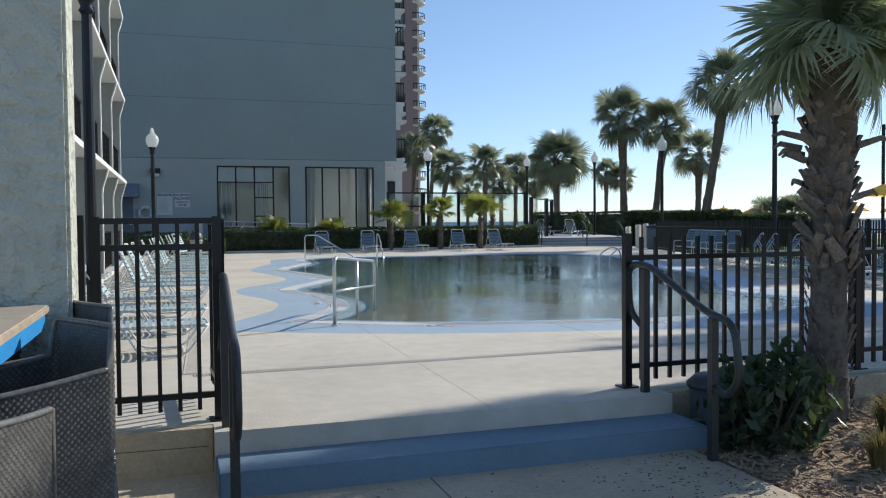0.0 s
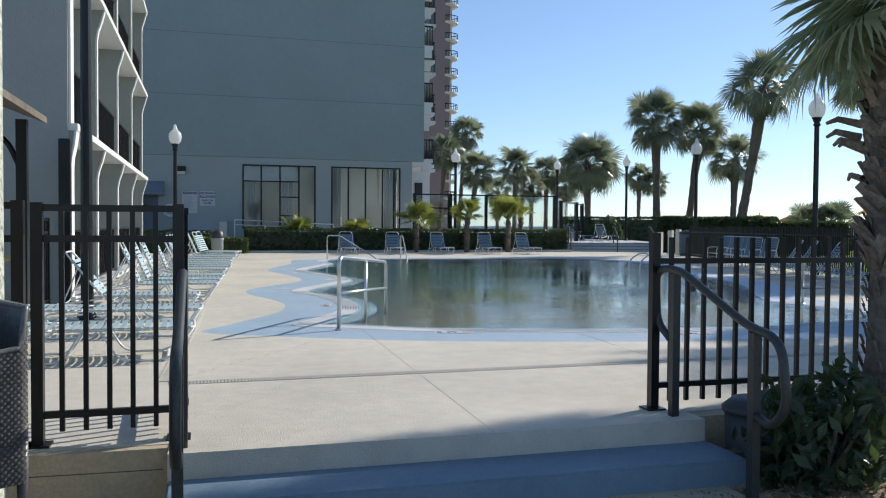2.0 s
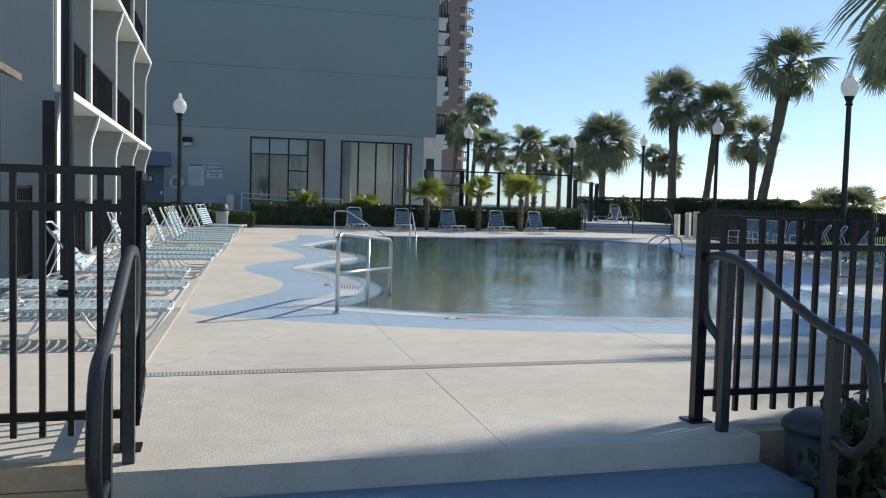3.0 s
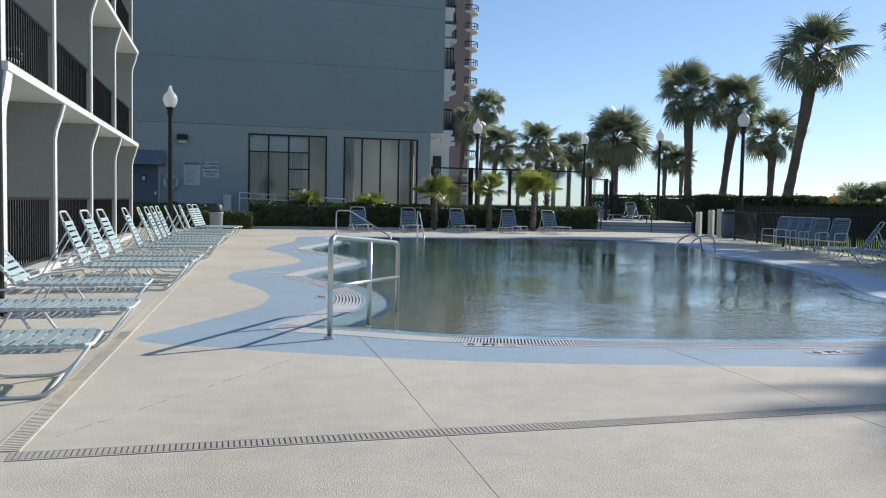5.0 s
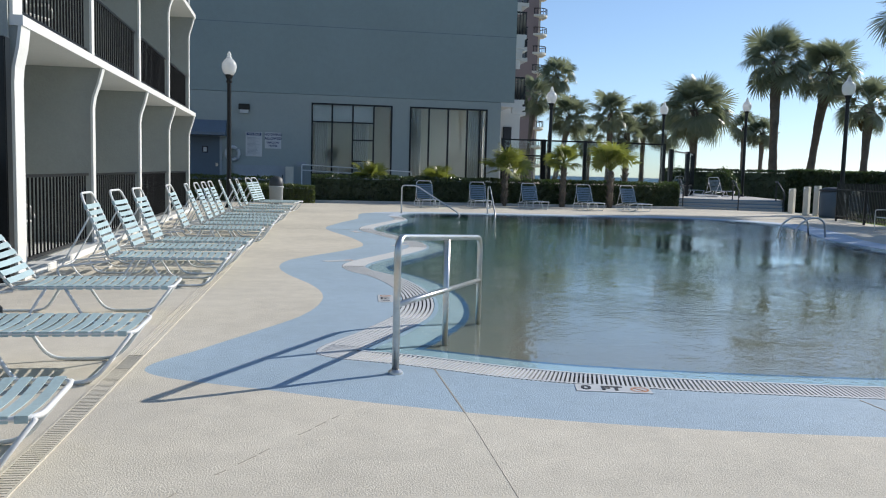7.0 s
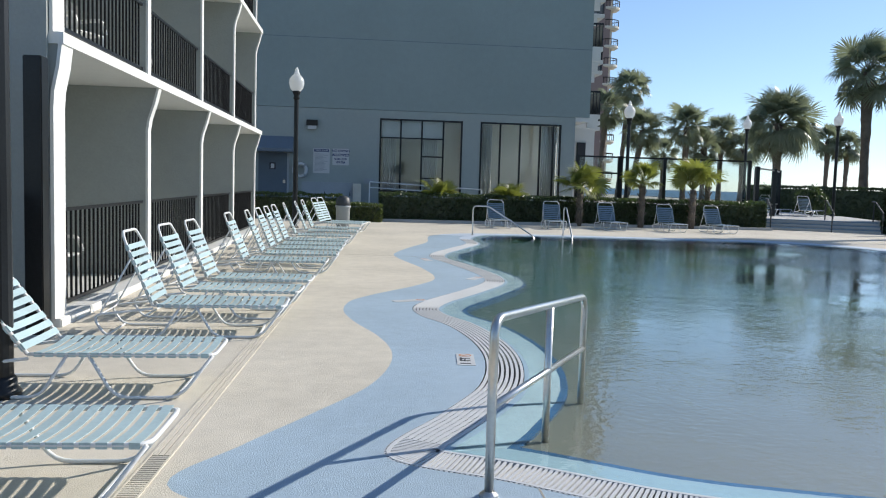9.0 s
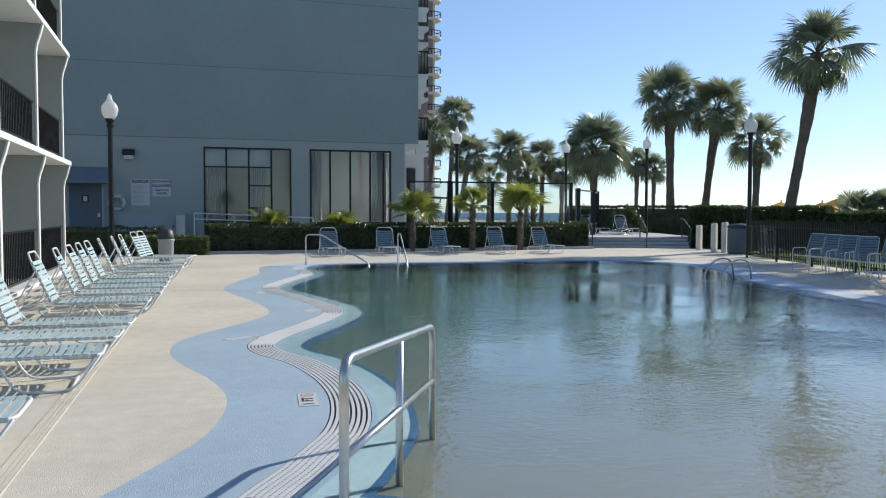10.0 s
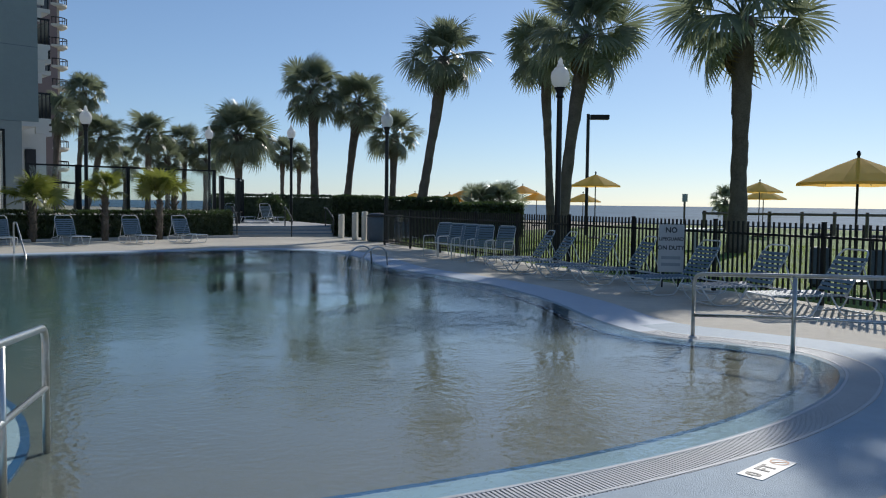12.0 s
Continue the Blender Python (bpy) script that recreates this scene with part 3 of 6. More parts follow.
for v in bm.verts:
    v.co = Vector((1.57 + (v.co.x + 0.5) * 8.4, -14 + (v.co.y + 0.5) * 8.9, 0))
    v.co.z = -0.33 + 0.12 * min(1, (v.co.x - 1.57) / 1.2) + 0.05 * noise.noise(v.co * 1.3) + 0.02 * noise.noise(v.co * 6)
tagged(part("ground_bed", bm, M["mulch"], smooth=True), "brown bark mulch planting bed", "flower bed", kind="structure")
random.seed(5)
bm = bmesh.new()
for i in range(2600):
    x, y = 1.6 + random.random() ** 1.5 * 3.6, random.uniform(-8.5, -5.15)
    z = -0.33 + 0.12 * min(1, (x - 1.57) / 1.2) + 0.05 * noise.noise(Vector((x, y, 0)) * 1.3) + 0.02
    l, w = random.uniform(0.015, 0.05), random.uniform(0.004, 0.012)
    box(bm, -l, l, -w, w, -0.004, 0.004, pose(x, y, z, random.uniform(-25, 25), random.uniform(-25, 25), random.uniform(0, 360)))
tagged(part("mulch_chips", bm, M["mulch"]), "loose bark chips on the planting bed", "mulch", kind="stuff")

random.seed(19)
bm = bmesh.new()
for i in range(520):
    x, y = 1.5 - abs(random.gauss(0, 0.5)), random.uniform(-8.6, -5.72)
    if random.random() < 0.12:
        x, y = random.uniform(-2.4, 1.5), random.uniform(-7.5, -5.72)
    l, w = random.uniform(0.004, 0.012), random.uniform(0.002, 0.005)
    box(bm, -l, l, -w, w, 0, 0.003, pose(x, y, -0.3095, random.uniform(-8, 8), random.uniform(-8, 8), random.uniform(0, 360)))
tagged(part("leaf_litter", bm, M["bark"]), "scattered bark bits and leaf litter on the patio", "litter", kind="stuff")
for a, b in (((-0.43, -5.67), (-0.43, -9.4)), ((-9.0, -8.3), (-0.44, -8.3))):
    d = Vector((b[0] - a[0], b[1] - a[1], 0))
    tagged(part("trim_joint", boxed(0, d.length, -0.005, 0.005, -0.01, 0.0015, pose(a[0], a[1], -0.31, 0, 0, math.degrees(math.atan2(d.y, d.x)))), M["channel"]), "dark joint between the patio slabs", "joint", kind="structure")
tagged(part("trim_crack", boxed(0, 0.78, -0.003, 0.003, -0.002, 0.0, pose(-2.58, -5.0615, -0.12, 90, 0.6, 0)), M["channel"]), "level crack along the low concrete wall", "crack", kind="structure")

# ---- hotel wing with balconies ----
BAYS = [4.71, 8.55, 12.6, 16.65, 20.7]
SLAB = 0.115
FLOORS = [0.0, 2.93, 5.84, 8.75, 11.66]
tagged(part("wall_wing", boxed(-11, -5.6, 4.55, 20.75, -0.3, 12.2), M["wing"]), "grey plastered hotel wing behind the balconies", "wall", kind="structure")
tagged(part("wall_wing_end", boxed(-11, -3.742, 4.50, 4.545, -0.3, 12.2), M["wing"]), "plain grey end wall of the hotel wing", "wall", kind="structure")
tagged(part("floor_wing", boxed(-5.6, -3.64, 4.56, 20.75, -0.3, 0.085, bevel=0.01), M["white"]), "raised pale concrete floor of the ground-floor patios", "floor", kind="structure")
def fin(y, z0, z1, dx=0.0, half=0.085):
    """A cross wall with a white front edge that flares out under the slab above."""
    prof = [(-3.77 + dx, z0), (-3.77 + dx, z1 - 0.62), (-3.745 + dx * 0.8, z1 - 0.45), (-3.67 + dx * 0.4, z1 - 0.22), (-3.615, z1)]
    f = thing("partition_wall", "grey cross wall with a flared white front edge", "wall", "balcony partitions", kind="structure")
    bm = bmesh.new()
    for s in (0.015 - half, half - 0.015):
        bm.faces.new([bm.verts.new((x, y + s, z)) for x, z in [(-5.6, z1), (-5.6, z0)] + [(x - 0.035, z) for x, z in prof]])
    part("panel", bm, M["wing"], f)
    bm = bmesh.new()
    for (xa, za), (xb, zb) in zip(prof, prof[1:]):
        q = [[bm.verts.new((x + dx, y + s, z)) for dx in (-0.035, 0.0)] for x, z in ((xa, za), (xb, zb)) for s in (-half, half)]
        bm.faces.new((q[0][1], q[1][1], q[3][1], q[2][1]))
        bm.faces.new((q[0][0], q[0][1], q[2][1], q[2][0]))
        bm.faces.new((q[1][1], q[1][0], q[3][0], q[3][1]))
    part("front_edge", bm, M["white"], f, "white painted front edge")


for lo, hi in zip(FLOORS, FLOORS[1:]):
    tagged(part("ceiling_slab", boxed(-5.6, -3.60, 4.55, 20.85, hi - SLAB, hi), M["white"]), "white concrete balcony slab", "balcony slab", kind="structure")
    for y in BAYS:
        fin(y, lo or 0.085, hi - SLAB, *((0.07, 0.16) if y == BAYS[0] else ()))
picket = link_mesh("baluster", boxed(-0.011, 0.011, -0.011, 0.011, 0.0, 1.0), M["black_bar"])
thick_picket = link_mesh("picket", boxed(-0.014, 0.014, -0.014, 0.014, 0.0, 1.0), M["black"])
def railing(name, a, b, z0, low, high, step, label, category, group, over=0.0, under=0.0, post=0.0, mid=None):
    d = Vector((b[0] - a[0], b[1] - a[1], 0))
    r = thing(name, label, category, group, pose(a[0], a[1], z0, 0, 0, math.degrees(math.atan2(d.y, d.x))))
    for z in (low, high) + ((mid,) if mid else ()):
        part("rail", boxed(0, d.length, -0.018, 0.018, z - 0.02, z + 0.02), M["black"], r)
    n = int(d.length / step)
    for k in range(1, n):
        piece("picket" if post else "baluster", thick_picket if post else picket, r, Matrix.LocRotScale((k * d.length / n, 0, low - under), None, (1, 1, high - low + over + under)))
    if post:
        k = max(1, round(d.length / 2.4))
        for i in range(k + 1):
            part("post", boxed(i * d.length / k - post, i * d.length / k + post, -post, post, 0, high + over + 0.03), M["black"], r)
            part("base_plate", boxed(i * d.length / k - 0.07, i * d.length / k + 0.07, -0.07, 0.07, 0, 0.012), M["black"], r)
    return r


for lo in FLOORS[:-1]:
    for a, b in zip(BAYS, BAYS[1:]):
        railing("balcony_railing", (-3.86, a + (0.17 if a == BAYS[0] else 0.09)), (-3.86, b - 0.09), lo, 0.15, 1.06 if lo else 1.16, 0.155, "black metal bar railing between the balcony partitions", "railing", "balcony railings")
tagged(part("downpipe", boxed(-3.83, -3.66, 4.14, 4.32, 0, 2.64, bevel=0.01), M["black"]), "tall black square duct on the wing's end", "duct")
railing("side_gate", (-3.95, 2.9), (-3.95, 3.9), 0, 0.1, 1.35, 0.12, "dark metal side gate beside the hotel wing", "gate", "", mid=1.15, post=0.03)

# ---- main hotel block ----
WY = 33.3
def wall_with_windows(name, x0, x1, z0, z1, holes, y, thick, material, label):
    bm = bmesh.new()
    xs = sorted({x0, x1, *[h[0] for h in holes], *[h[1] for h in holes]})
    for a, b in zip(xs, xs[1:]):
        cut = [(h[2], h[3]) for h in holes if h[0] <= a and h[1] >= b]
        z = z0
        for lo, hi in sorted(cut):
            box(bm, a, b, y, y + thick, z, lo)
            z = hi
        box(bm, a, b, y, y + thick, z, z1)
    return tagged(part(name, bm, material), label, "wall", kind="structure")


W1, W2 = (0.12, 3.86, 1.08, 4.37), (4.67, 8.41, 1.04, 4.37)
wall_with_windows("wall_block_lower", -26, 9.05, -0.3, 4.72, [W1, W2], WY, 0.25, M["wall_low"], "grey stuccoed ground storey with two large windows")
tagged(part("wall_block", boxed(-26, 9.7, WY - 0.012, WY + 14, 4.735, 34), M["wall"]), "tall blank grey-teal hotel wall", "wall", kind="structure")
for z in (7.8, 10.9, 14.0):
    tagged(part("trim_band", boxed(-26, 9.7, WY - 0.0145, WY - 0.012, z - 0.012, z + 0.012), M["awning"]), "thin horizontal joint in the stucco wall", "joint", kind="structure")
tagged(part("floor_lobby", boxed(-26, 9.05, WY + 0.25, WY + 9, 0.3, 0.45), M["terrace"]), "pale lobby floor", "floor", kind="structure")
tagged(part("wall_lobby", boxed(-2, 9.0, WY + 3.6, WY + 3.8, 0.45, 4.72), M["room"]), "cream back wall of the lobby", "wall", kind="structure")
tagged(part("wall_lobby_side", boxed(-2.2, -2.0, WY + 0.25, WY + 3.8, 0.45, 4.72), M["room"]), "cream side wall of the lobby", "wall", kind="structure")
for k, x in enumerate((0.3, 2.1, 4.8, 7.6)):
    bm = bmesh.new()
    w = (0.6, 0.7, 0.5, 0.75)[k]
    for i in range(24):
        a, b = [x + w * j / 24 for j in (i, i + 1)]
        bm.faces.new([bm.verts.new((u, WY + 0.5 + 0.04 * math.sin(j * 1.9), z)) for u, j, z in ((a, i, 0.45), (b, i + 1, 0.45), (b, i + 1, 4.3), (a, i, 4.3))])
    tagged(part("curtain", bm, M["curtain"], smooth=True), "pale hanging curtain behind the window", "curtain", "lobby curtains")
for k, (x, y) in enumerate(((1.4, 1.6), (2.6, 2.2), (5.6, 1.6), (6.8, 2.0))):
    t = thing("lobby_table", "dark round table inside the lobby", "table", "lobby tables", pose(x, WY + y, 0.45))
    part("tabletop", lathe(bmesh.new(), [(0.45, 0.70), (0.45, 0.74)], 20), M["bark"], t)
    part("stem", lathe(bmesh.new(), [(0.22, 0.0), (0.05, 0.04), (0.04, 0.70)], 12), M["black"], t)

def window(name, w, mull, transom, label):
    x0, x1, z0, z1 = w
    win = thing(name, label, "window", kind="structure")
    f = 0.075
    for a, b, c, d in ((x0, x1, z0, z0 + f), (x0, x1, z1 - f, z1), (x0, x0 + f, z0 + f, z1 - f), (x1 - f, x1, z0 + f, z1 - f)):
        part("window_frame", boxed(a, b, WY - 0.02, WY + 0.10, c, d), M["black"], win)
    for x in mull:
        part("mullion", boxed(x - f / 2, x + f / 2, WY - 0.01, WY + 0.09, z0 + f, z1 - f), M["black"], win)
    for a, b, z in transom:
        part("transom", boxed(a, b, WY - 0.005, WY + 0.08, z - 0.03, z + 0.03), M["black"], win)
    xs = [x0 + f, *mull, x1 - f]
    for a, b in zip(xs, xs[1:]):
        pane = part("pane", boxed(a + 0.02, b - 0.02, WY + 0.03, WY + 0.04, z0 + f, z1 - f), M["glass"], win)
        pane.visible_shadow = False
    return win


win1 = window("window_1", W1, (1.07, 2.02, 2.99), ((0.17, 2.99, 3.52), (2.02, 2.99, 2.72), (2.02, 2.99, 1.75)), "large black-framed window with a transom row")
window("window_2", W2, (5.59, 6.51, 7.43, 8.05), (), "large black-framed window of tall panes")
for k, (a, b) in enumerate(((0.2, 1.05), (1.1, 2.0), (2.05, 2.96))):
    tagged(part("window_blind", boxed(a, b, WY + 0.14, WY + 0.15, 3.56, 4.3), M["curtain"]), "pale blind behind the upper pane", "blind", "upper blinds")

# door, hood, signs and fittings on the wall
door = thing("door_1", "slate blue service door under a sloping hood", "door", kind="structure")
part("leaf", boxed(-5.2, -3.95, WY - 0.05, WY - 0.005, 0.45, 2.7), M["door"], door)
part("door_handle", boxed(-4.12, -4.02, WY - 0.11, WY - 0.05, 1.35, 1.5), M["steel"], door)
part("door_frame", boxed(-3.95, -3.85, WY - 0.06, WY - 0.005, 0.45, 2.78), M["cabinet"], door)
part("plate", boxed(-4.72, -4.45, WY - 0.056, WY - 0.05, 1.95, 2.25), M["ink_black"], door)
part("pictogram", boxed(-4.66, -4.51, WY - 0.06, WY - 0.056, 2.0, 2.2), M["sign_white"], door)
bm = bmesh.new()
v = [bm.verts.new(p) for p in ((-5.6, WY - 0.03, 3.42), (-3.65, WY - 0.03, 3.42), (-3.65, WY - 0.95, 2.85), (-5.6, WY - 0.95, 2.85), (-5.6, WY - 0.03, 2.72), (-3.65, WY - 0.03, 2.72), (-3.65, WY - 0.95, 2.72), (-5.6, WY - 0.95, 2.72))]
for f in ((0, 1, 2, 3), (3, 2, 6, 7), (1, 5, 6, 2), (0, 3, 7, 4), (4, 7, 6, 5)):
    bm.faces.new([v[i] for i in f])
tagged(part("door_hood", bm, M["awning"]), "blue-grey sloping hood over the door", "awning")
def board(name, x0, x1, z0, z1, label):
    b = thing(name, label, "sign")
    part("panel", boxed(x0, x1, WY - 0.03, WY - 0.005, z0, z1), M["sign_white"], b)
    return b


s = board("rules_sign", -2.81, -2.08, 1.84, 2.94, "white pool rules board with rows of small print")
part("header", boxed(-2.77, -2.12, WY - 0.035, WY - 0.03, 2.79, 2.91), M["ink"], s, "dark blue header")
words("POOL RULES", 0.095, pose(-2.445, WY - 0.037, 2.85, 90), M["sign_white"], s)
random.seed(8)
for k in range(15):
    part("print_line", boxed(-2.74, -2.74 + random.uniform(0.35, 0.58), WY - 0.033, WY - 0.03, 2.68 - k * 0.053, 2.70 - k * 0.053), M["cabinet"], s)
s = board("diving_sign", -1.96, -1.23, 2.22, 2.95, "white no diving allowed sign with dark blue letters")
words("NO DIVING", 0.15, pose(-1.595, WY - 0.033, 2.85, 90), M["ink"], s)
words("ALLOWED", 0.16, pose(-1.595, WY - 0.033, 2.67, 90), M["ink"], s)
words("SHALLOW", 0.12, pose(-1.595, WY - 0.033, 2.485, 90), M["ink"], s)
words("WATER", 0.12, pose(-1.595, WY - 0.033, 2.34, 90), M["ink"], s)
fl = thing("flood_light", "black wall flood light with a pale lens", "lamp")
part("housing", boxed(-3.12, -2.63, WY - 0.25, WY, 3.92, 4.18, bevel=0.02), M["black"], fl)
part("lens", boxed(-3.06, -2.69, WY - 0.22, WY - 0.02, 3.77, 3.92), M["sign_white"], fl, "pale ribbed lens")
ringob = thing("life_ring", "white life ring hung on the wall", "life ring", at=pose(-3.38, WY - 0.12, 1.95, 90, 0, 0))
bm = bmesh.new()
for i in range(24):
    for j in range(8):
        q = []
        for di, dj in ((0, 0), (1, 0), (1, 1), (0, 1)):
            a, b = 2 * math.pi * (i + di) / 24, 2 * math.pi * (j + dj) / 8
            q.append(bm.verts.new(((0.28 + 0.075 * math.cos(b)) * math.cos(a), (0.28 + 0.075 * math.cos(b)) * math.sin(a), 0.075 * math.sin(b))))
        bm.faces.new(q)
bmesh.ops.remove_doubles(bm, verts=bm.verts, dist=0.001)
part("float_ring", bm, M["sign_white"], ringob, smooth=True)
for k in range(4):
    part("band", boxed(0.19, 0.37, -0.04, 0.04, -0.085, 0.085, pose(0, 0, 0, 0, 0, 45 + 90 * k)), M["cabinet"], ringob)
cab = thing("utility_cabinet", "pale grey utility cabinet against the wall", "cabinet")
part("body", boxed(-3.25, -1.0, WY - 0.75, WY - 0.02, 0.45, 1.45, bevel=0.01), M["cabinet"], cab)
for x in (-3.2, -2.1):
    cd = part("cabinet_door", boxed(x, x + 1.05, WY - 0.765, WY - 0.75, 0.5, 1.4), M["cabinet"], cab)
    part("handle", boxed(x + 0.94, x + 0.97, WY - 0.79, WY - 0.765, 0.88, 1.04), M["black"], cd)
part("side_box", boxed(-1.02, -0.66, WY - 0.95, WY - 0.55, 0.55, 1.42, bevel=0.01), M["ivory"], cab, "ivory box at its side")
tagged(part("meter_box", boxed(-0.55, -0.1, WY - 0.12, WY, 1.42, 1.66, bevel=0.01), M["cabinet"]), "small pale wall box beside the window", "box")
ramp = thing("ramp_railing", "white double pipe railing along the ramp", "railing")
for z in (1.52, 1.28):
    part("pipe", tube(bmesh.new(), [(-0.3, 31.9, z), (4.6, 31.9, z - 0.2)], 0.025), M["white_tube"], ramp)
for x in (-0.3, 1.3, 2.9, 4.6):
    part("post", tube(bmesh.new(), [(x, 31.9, 0.45), (x, 31.9, 1.5 - 0.2 * (x + 0.3) / 4.9)], 0.025), M["white_tube"], ramp)

# side of the block: balconies that face the sea
tagged(part("ceiling_overhang", boxed(9.05, 9.72, WY + 0.02, WY + 14, 4.55, 4.74), M["white"]), "white underside of the overhanging storeys", "soffit", kind="structure")
for k in range(9):
    z = 4.75 + 3.1 * k
    for j in range(3):
        b = thing("balcony", "white balcony slab with a dark railing on the hotel's side", "balcony", "block balconies")
        y0, w = WY + 0.5 + j * 3.8, (0.62, 1.75, 2.85)[j]
        part("slab", boxed(9.72, 9.72 + w, y0, y0 + 3.5, z, z + 0.2), M["white"], b)
        part("bracket", boxed(9.72, 9.72 + w * 0.85, y0, y0 + 0.16, z - 0.45, z), M["white"], b)
        part("partition", boxed(9.72, 9.72 + w * 0.72, y0 + 3.5, y0 + 3.62, z + 0.2, z + 2.65), M["white"], b)
        part("rail", boxed(9.72 + w - 0.06, 9.72 + w - 0.01, y0, y0 + 3.5, z + 1.2, z + 1.28), M["black"], b)
        part("front_rail", boxed(9.72, 9.72 + w - 0.06, y0, y0 + 0.05, z + 1.2, z + 1.28), M["black"], b)
        for i in range(4 + 3 * j):
            x = 9.75 + (i + 0.5) * w / (4 + 3 * j)
            part("baluster", boxed(x - 0.022, x + 0.022, y0, y0 + 0.045, z + 0.2, z + 1.2), M["black"], b)
        part("panel", boxed(9.72 + w - 0.05, 9.72 + w - 0.02, y0 + 0.05, y0 + 3.45, z + 0.25, z + 1.15), M["black"], b)
tagged(part("wall_side", boxed(9.12, 11.0, WY + 3.6, WY + 3.8, 0.45, 4.5), M["white"]), "white wall under the hotel's balconies", "wall", kind="structure")
sw = thing("side_window", "tall dark window in the white side wall", "window", at=pose(10.35, WY + 3.56, 2.3))
part("glass", boxed(-0.2, 0.2, -0.02, 0.03, -1.4, 1.5), M["ink_black"], sw)
part("frame", boxed(-0.26, -0.2, -0.03, 0.03, -1.4, 1.5), M["black"], sw)

# far tower
tower = thing("tower_building", "brown apartment tower with stacked cream balconies", "building")
TX, TY = 39.4, 130.0
part("wall", boxed(10, TX, TY, TY + 30, -0.36, 76), M["brown"], tower)
part("bay", boxed(TX, TX + 0.7, TY + 1.2, TY + 29, -0.36, 76), M["cream"], tower)
for k in range(24):
    z = 3.1 * k + 2.6
    bm = bmesh.new()
    lathe(bm, [(0.02, 0), (1.3, 0.0), (1.75, 0.3), (1.75, 0.62), (0.02, 0.62)], 16, (TX + 0.1, TY + 1.4, z))
    b = part("balcony", bm, M["cream"], tower)
    part("window", boxed(TX + 0.005, TX + 0.72, TY + 3.2, TY + 5.4, z + 0.5, z + 2.4), M["ink_black"], tower)
    bm = bmesh.new()
    ring = [(TX + 0.1 + 1.68 * math.cos(a), TY + 1.4 + 1.68 * math.sin(a)) for a in [-3.0 + 6.0 * i / 20 for i in range(21)]]
    for x, y in ring:
        tube(bm, [(x, y, z + 0.6), (x, y, z + 1.6)], 0.045, 4)
    tube(bm, [(x, y, z + 1.6) for x, y in ring], 0.07, 4)
    tagged(part("balcony_rail", bm, M["black"], tower), kind="stuff")

# ---- upper terrace, steps, windscreens ----
TERR = [(-26, 30.1), (16.4, 30.1), (18.0, 31.3), (22.2, 29.8), (24, 36), (24, 60), (9.1, 60), (9.1, 33.2), (-26, 33.2)]
bm = annulus(bmesh.new(), TERR, None, 0.45)
for a, b in zip(TERR, TERR[1:] + TERR[:1]):
    bm.faces.new([bm.verts.new((*p, z)) for p, z in ((a, 0.45), (a, -0.3), (b, -0.3), (b, 0.45))])
tagged(part("floor_terrace", bm, M["terrace"]), "raised concrete terrace behind the hedge", "terrace", kind="structure")
tagged(part("ground_planter", boxed(-26, 16.4, 27.95, 30.09, -0.3, -0.01), M["mulch"]), "dark planting strip under the hedge", "flower bed", kind="structure")
tagged(part("trim_curb", boxed(0.0, 16.5, -0.12, 0.0, -0.02, 0.11, pose(-0.2, 28.05, 0, 0, 0, 1.9)), M["terrace"]), "low concrete kerb before the hedge", "kerb", kind="structure")
ang = math.degrees(math.atan2(27.85 - 29.3, 20.5 - 16.4))
for k in range(3):
    tagged(part("step_terrace", boxed(0, 4.5, 0.38 * k, 2.6, 0.15 * k, 0.15 * (k + 1) - 0.004, pose(16.45, 29.3, 0, 0, 0, ang), 0.01), M["terrace"]), "wide pale concrete steps up to the terrace", "step", kind="structure")
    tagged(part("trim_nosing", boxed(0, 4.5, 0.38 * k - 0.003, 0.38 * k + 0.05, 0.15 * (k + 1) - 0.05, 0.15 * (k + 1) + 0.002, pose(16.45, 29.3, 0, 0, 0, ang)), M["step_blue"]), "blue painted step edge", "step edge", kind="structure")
def stair_rail(x, m):
    r = thing("stair_handrail", "dark metal handrail beside the terrace steps", "handrail", "terrace handrails", m)
    part("top_rail", tube(bmesh.new(), rounded([(x, -0.35, 0.55), (x, -0.3, 0.85), (x, 1.0, 1.3), (x, 1.5, 1.3)], 0.15), 0.028), M["black_rail"], r)
    part("post", tube(bmesh.new(), [(x, -0.25, 0), (x, -0.25, 0.9)], 0.028), M["black_rail"], r)
    part("post", tube(bmesh.new(), [(x, 1.2, 0.44), (x, 1.2, 1.3)], 0.028), M["black_rail"], r)


for x in (0.12, 2.5, 4.4):
    stair_rail(x, pose(16.45, 29.3, 0, 0, 0, ang))
scr = thing("windscreen", "glass windscreen in a dark metal frame", "windscreen", "terrace windscreens")
xs = [8.62, 10.56, 12.51, 14.5, 16.39]
for x in xs:
    part("post", boxed(x - (0.15 if x == xs[1] else 0.07), x + 0.07, 30.95, 31.07, 0.45, 2.95), M["black"], scr)
for a, b in zip(xs, xs[1:]):
    for z in (1.05, 2.9) + ((2.2,) if a < 10 else ()):
        part("rail", boxed(a + 0.07, b - 0.07, 30.98, 31.04, z - 0.035, z + 0.035), M["black"], scr)
    g = part("pane", boxed(a + 0.08, b - 0.08, 31.005, 31.015, 1.09, 2.86), M["screen"], scr)
    g.visible_shadow = False
scr = thing("windscreen", "glass windscreen in a dark metal frame", "windscreen", "terrace windscreens")
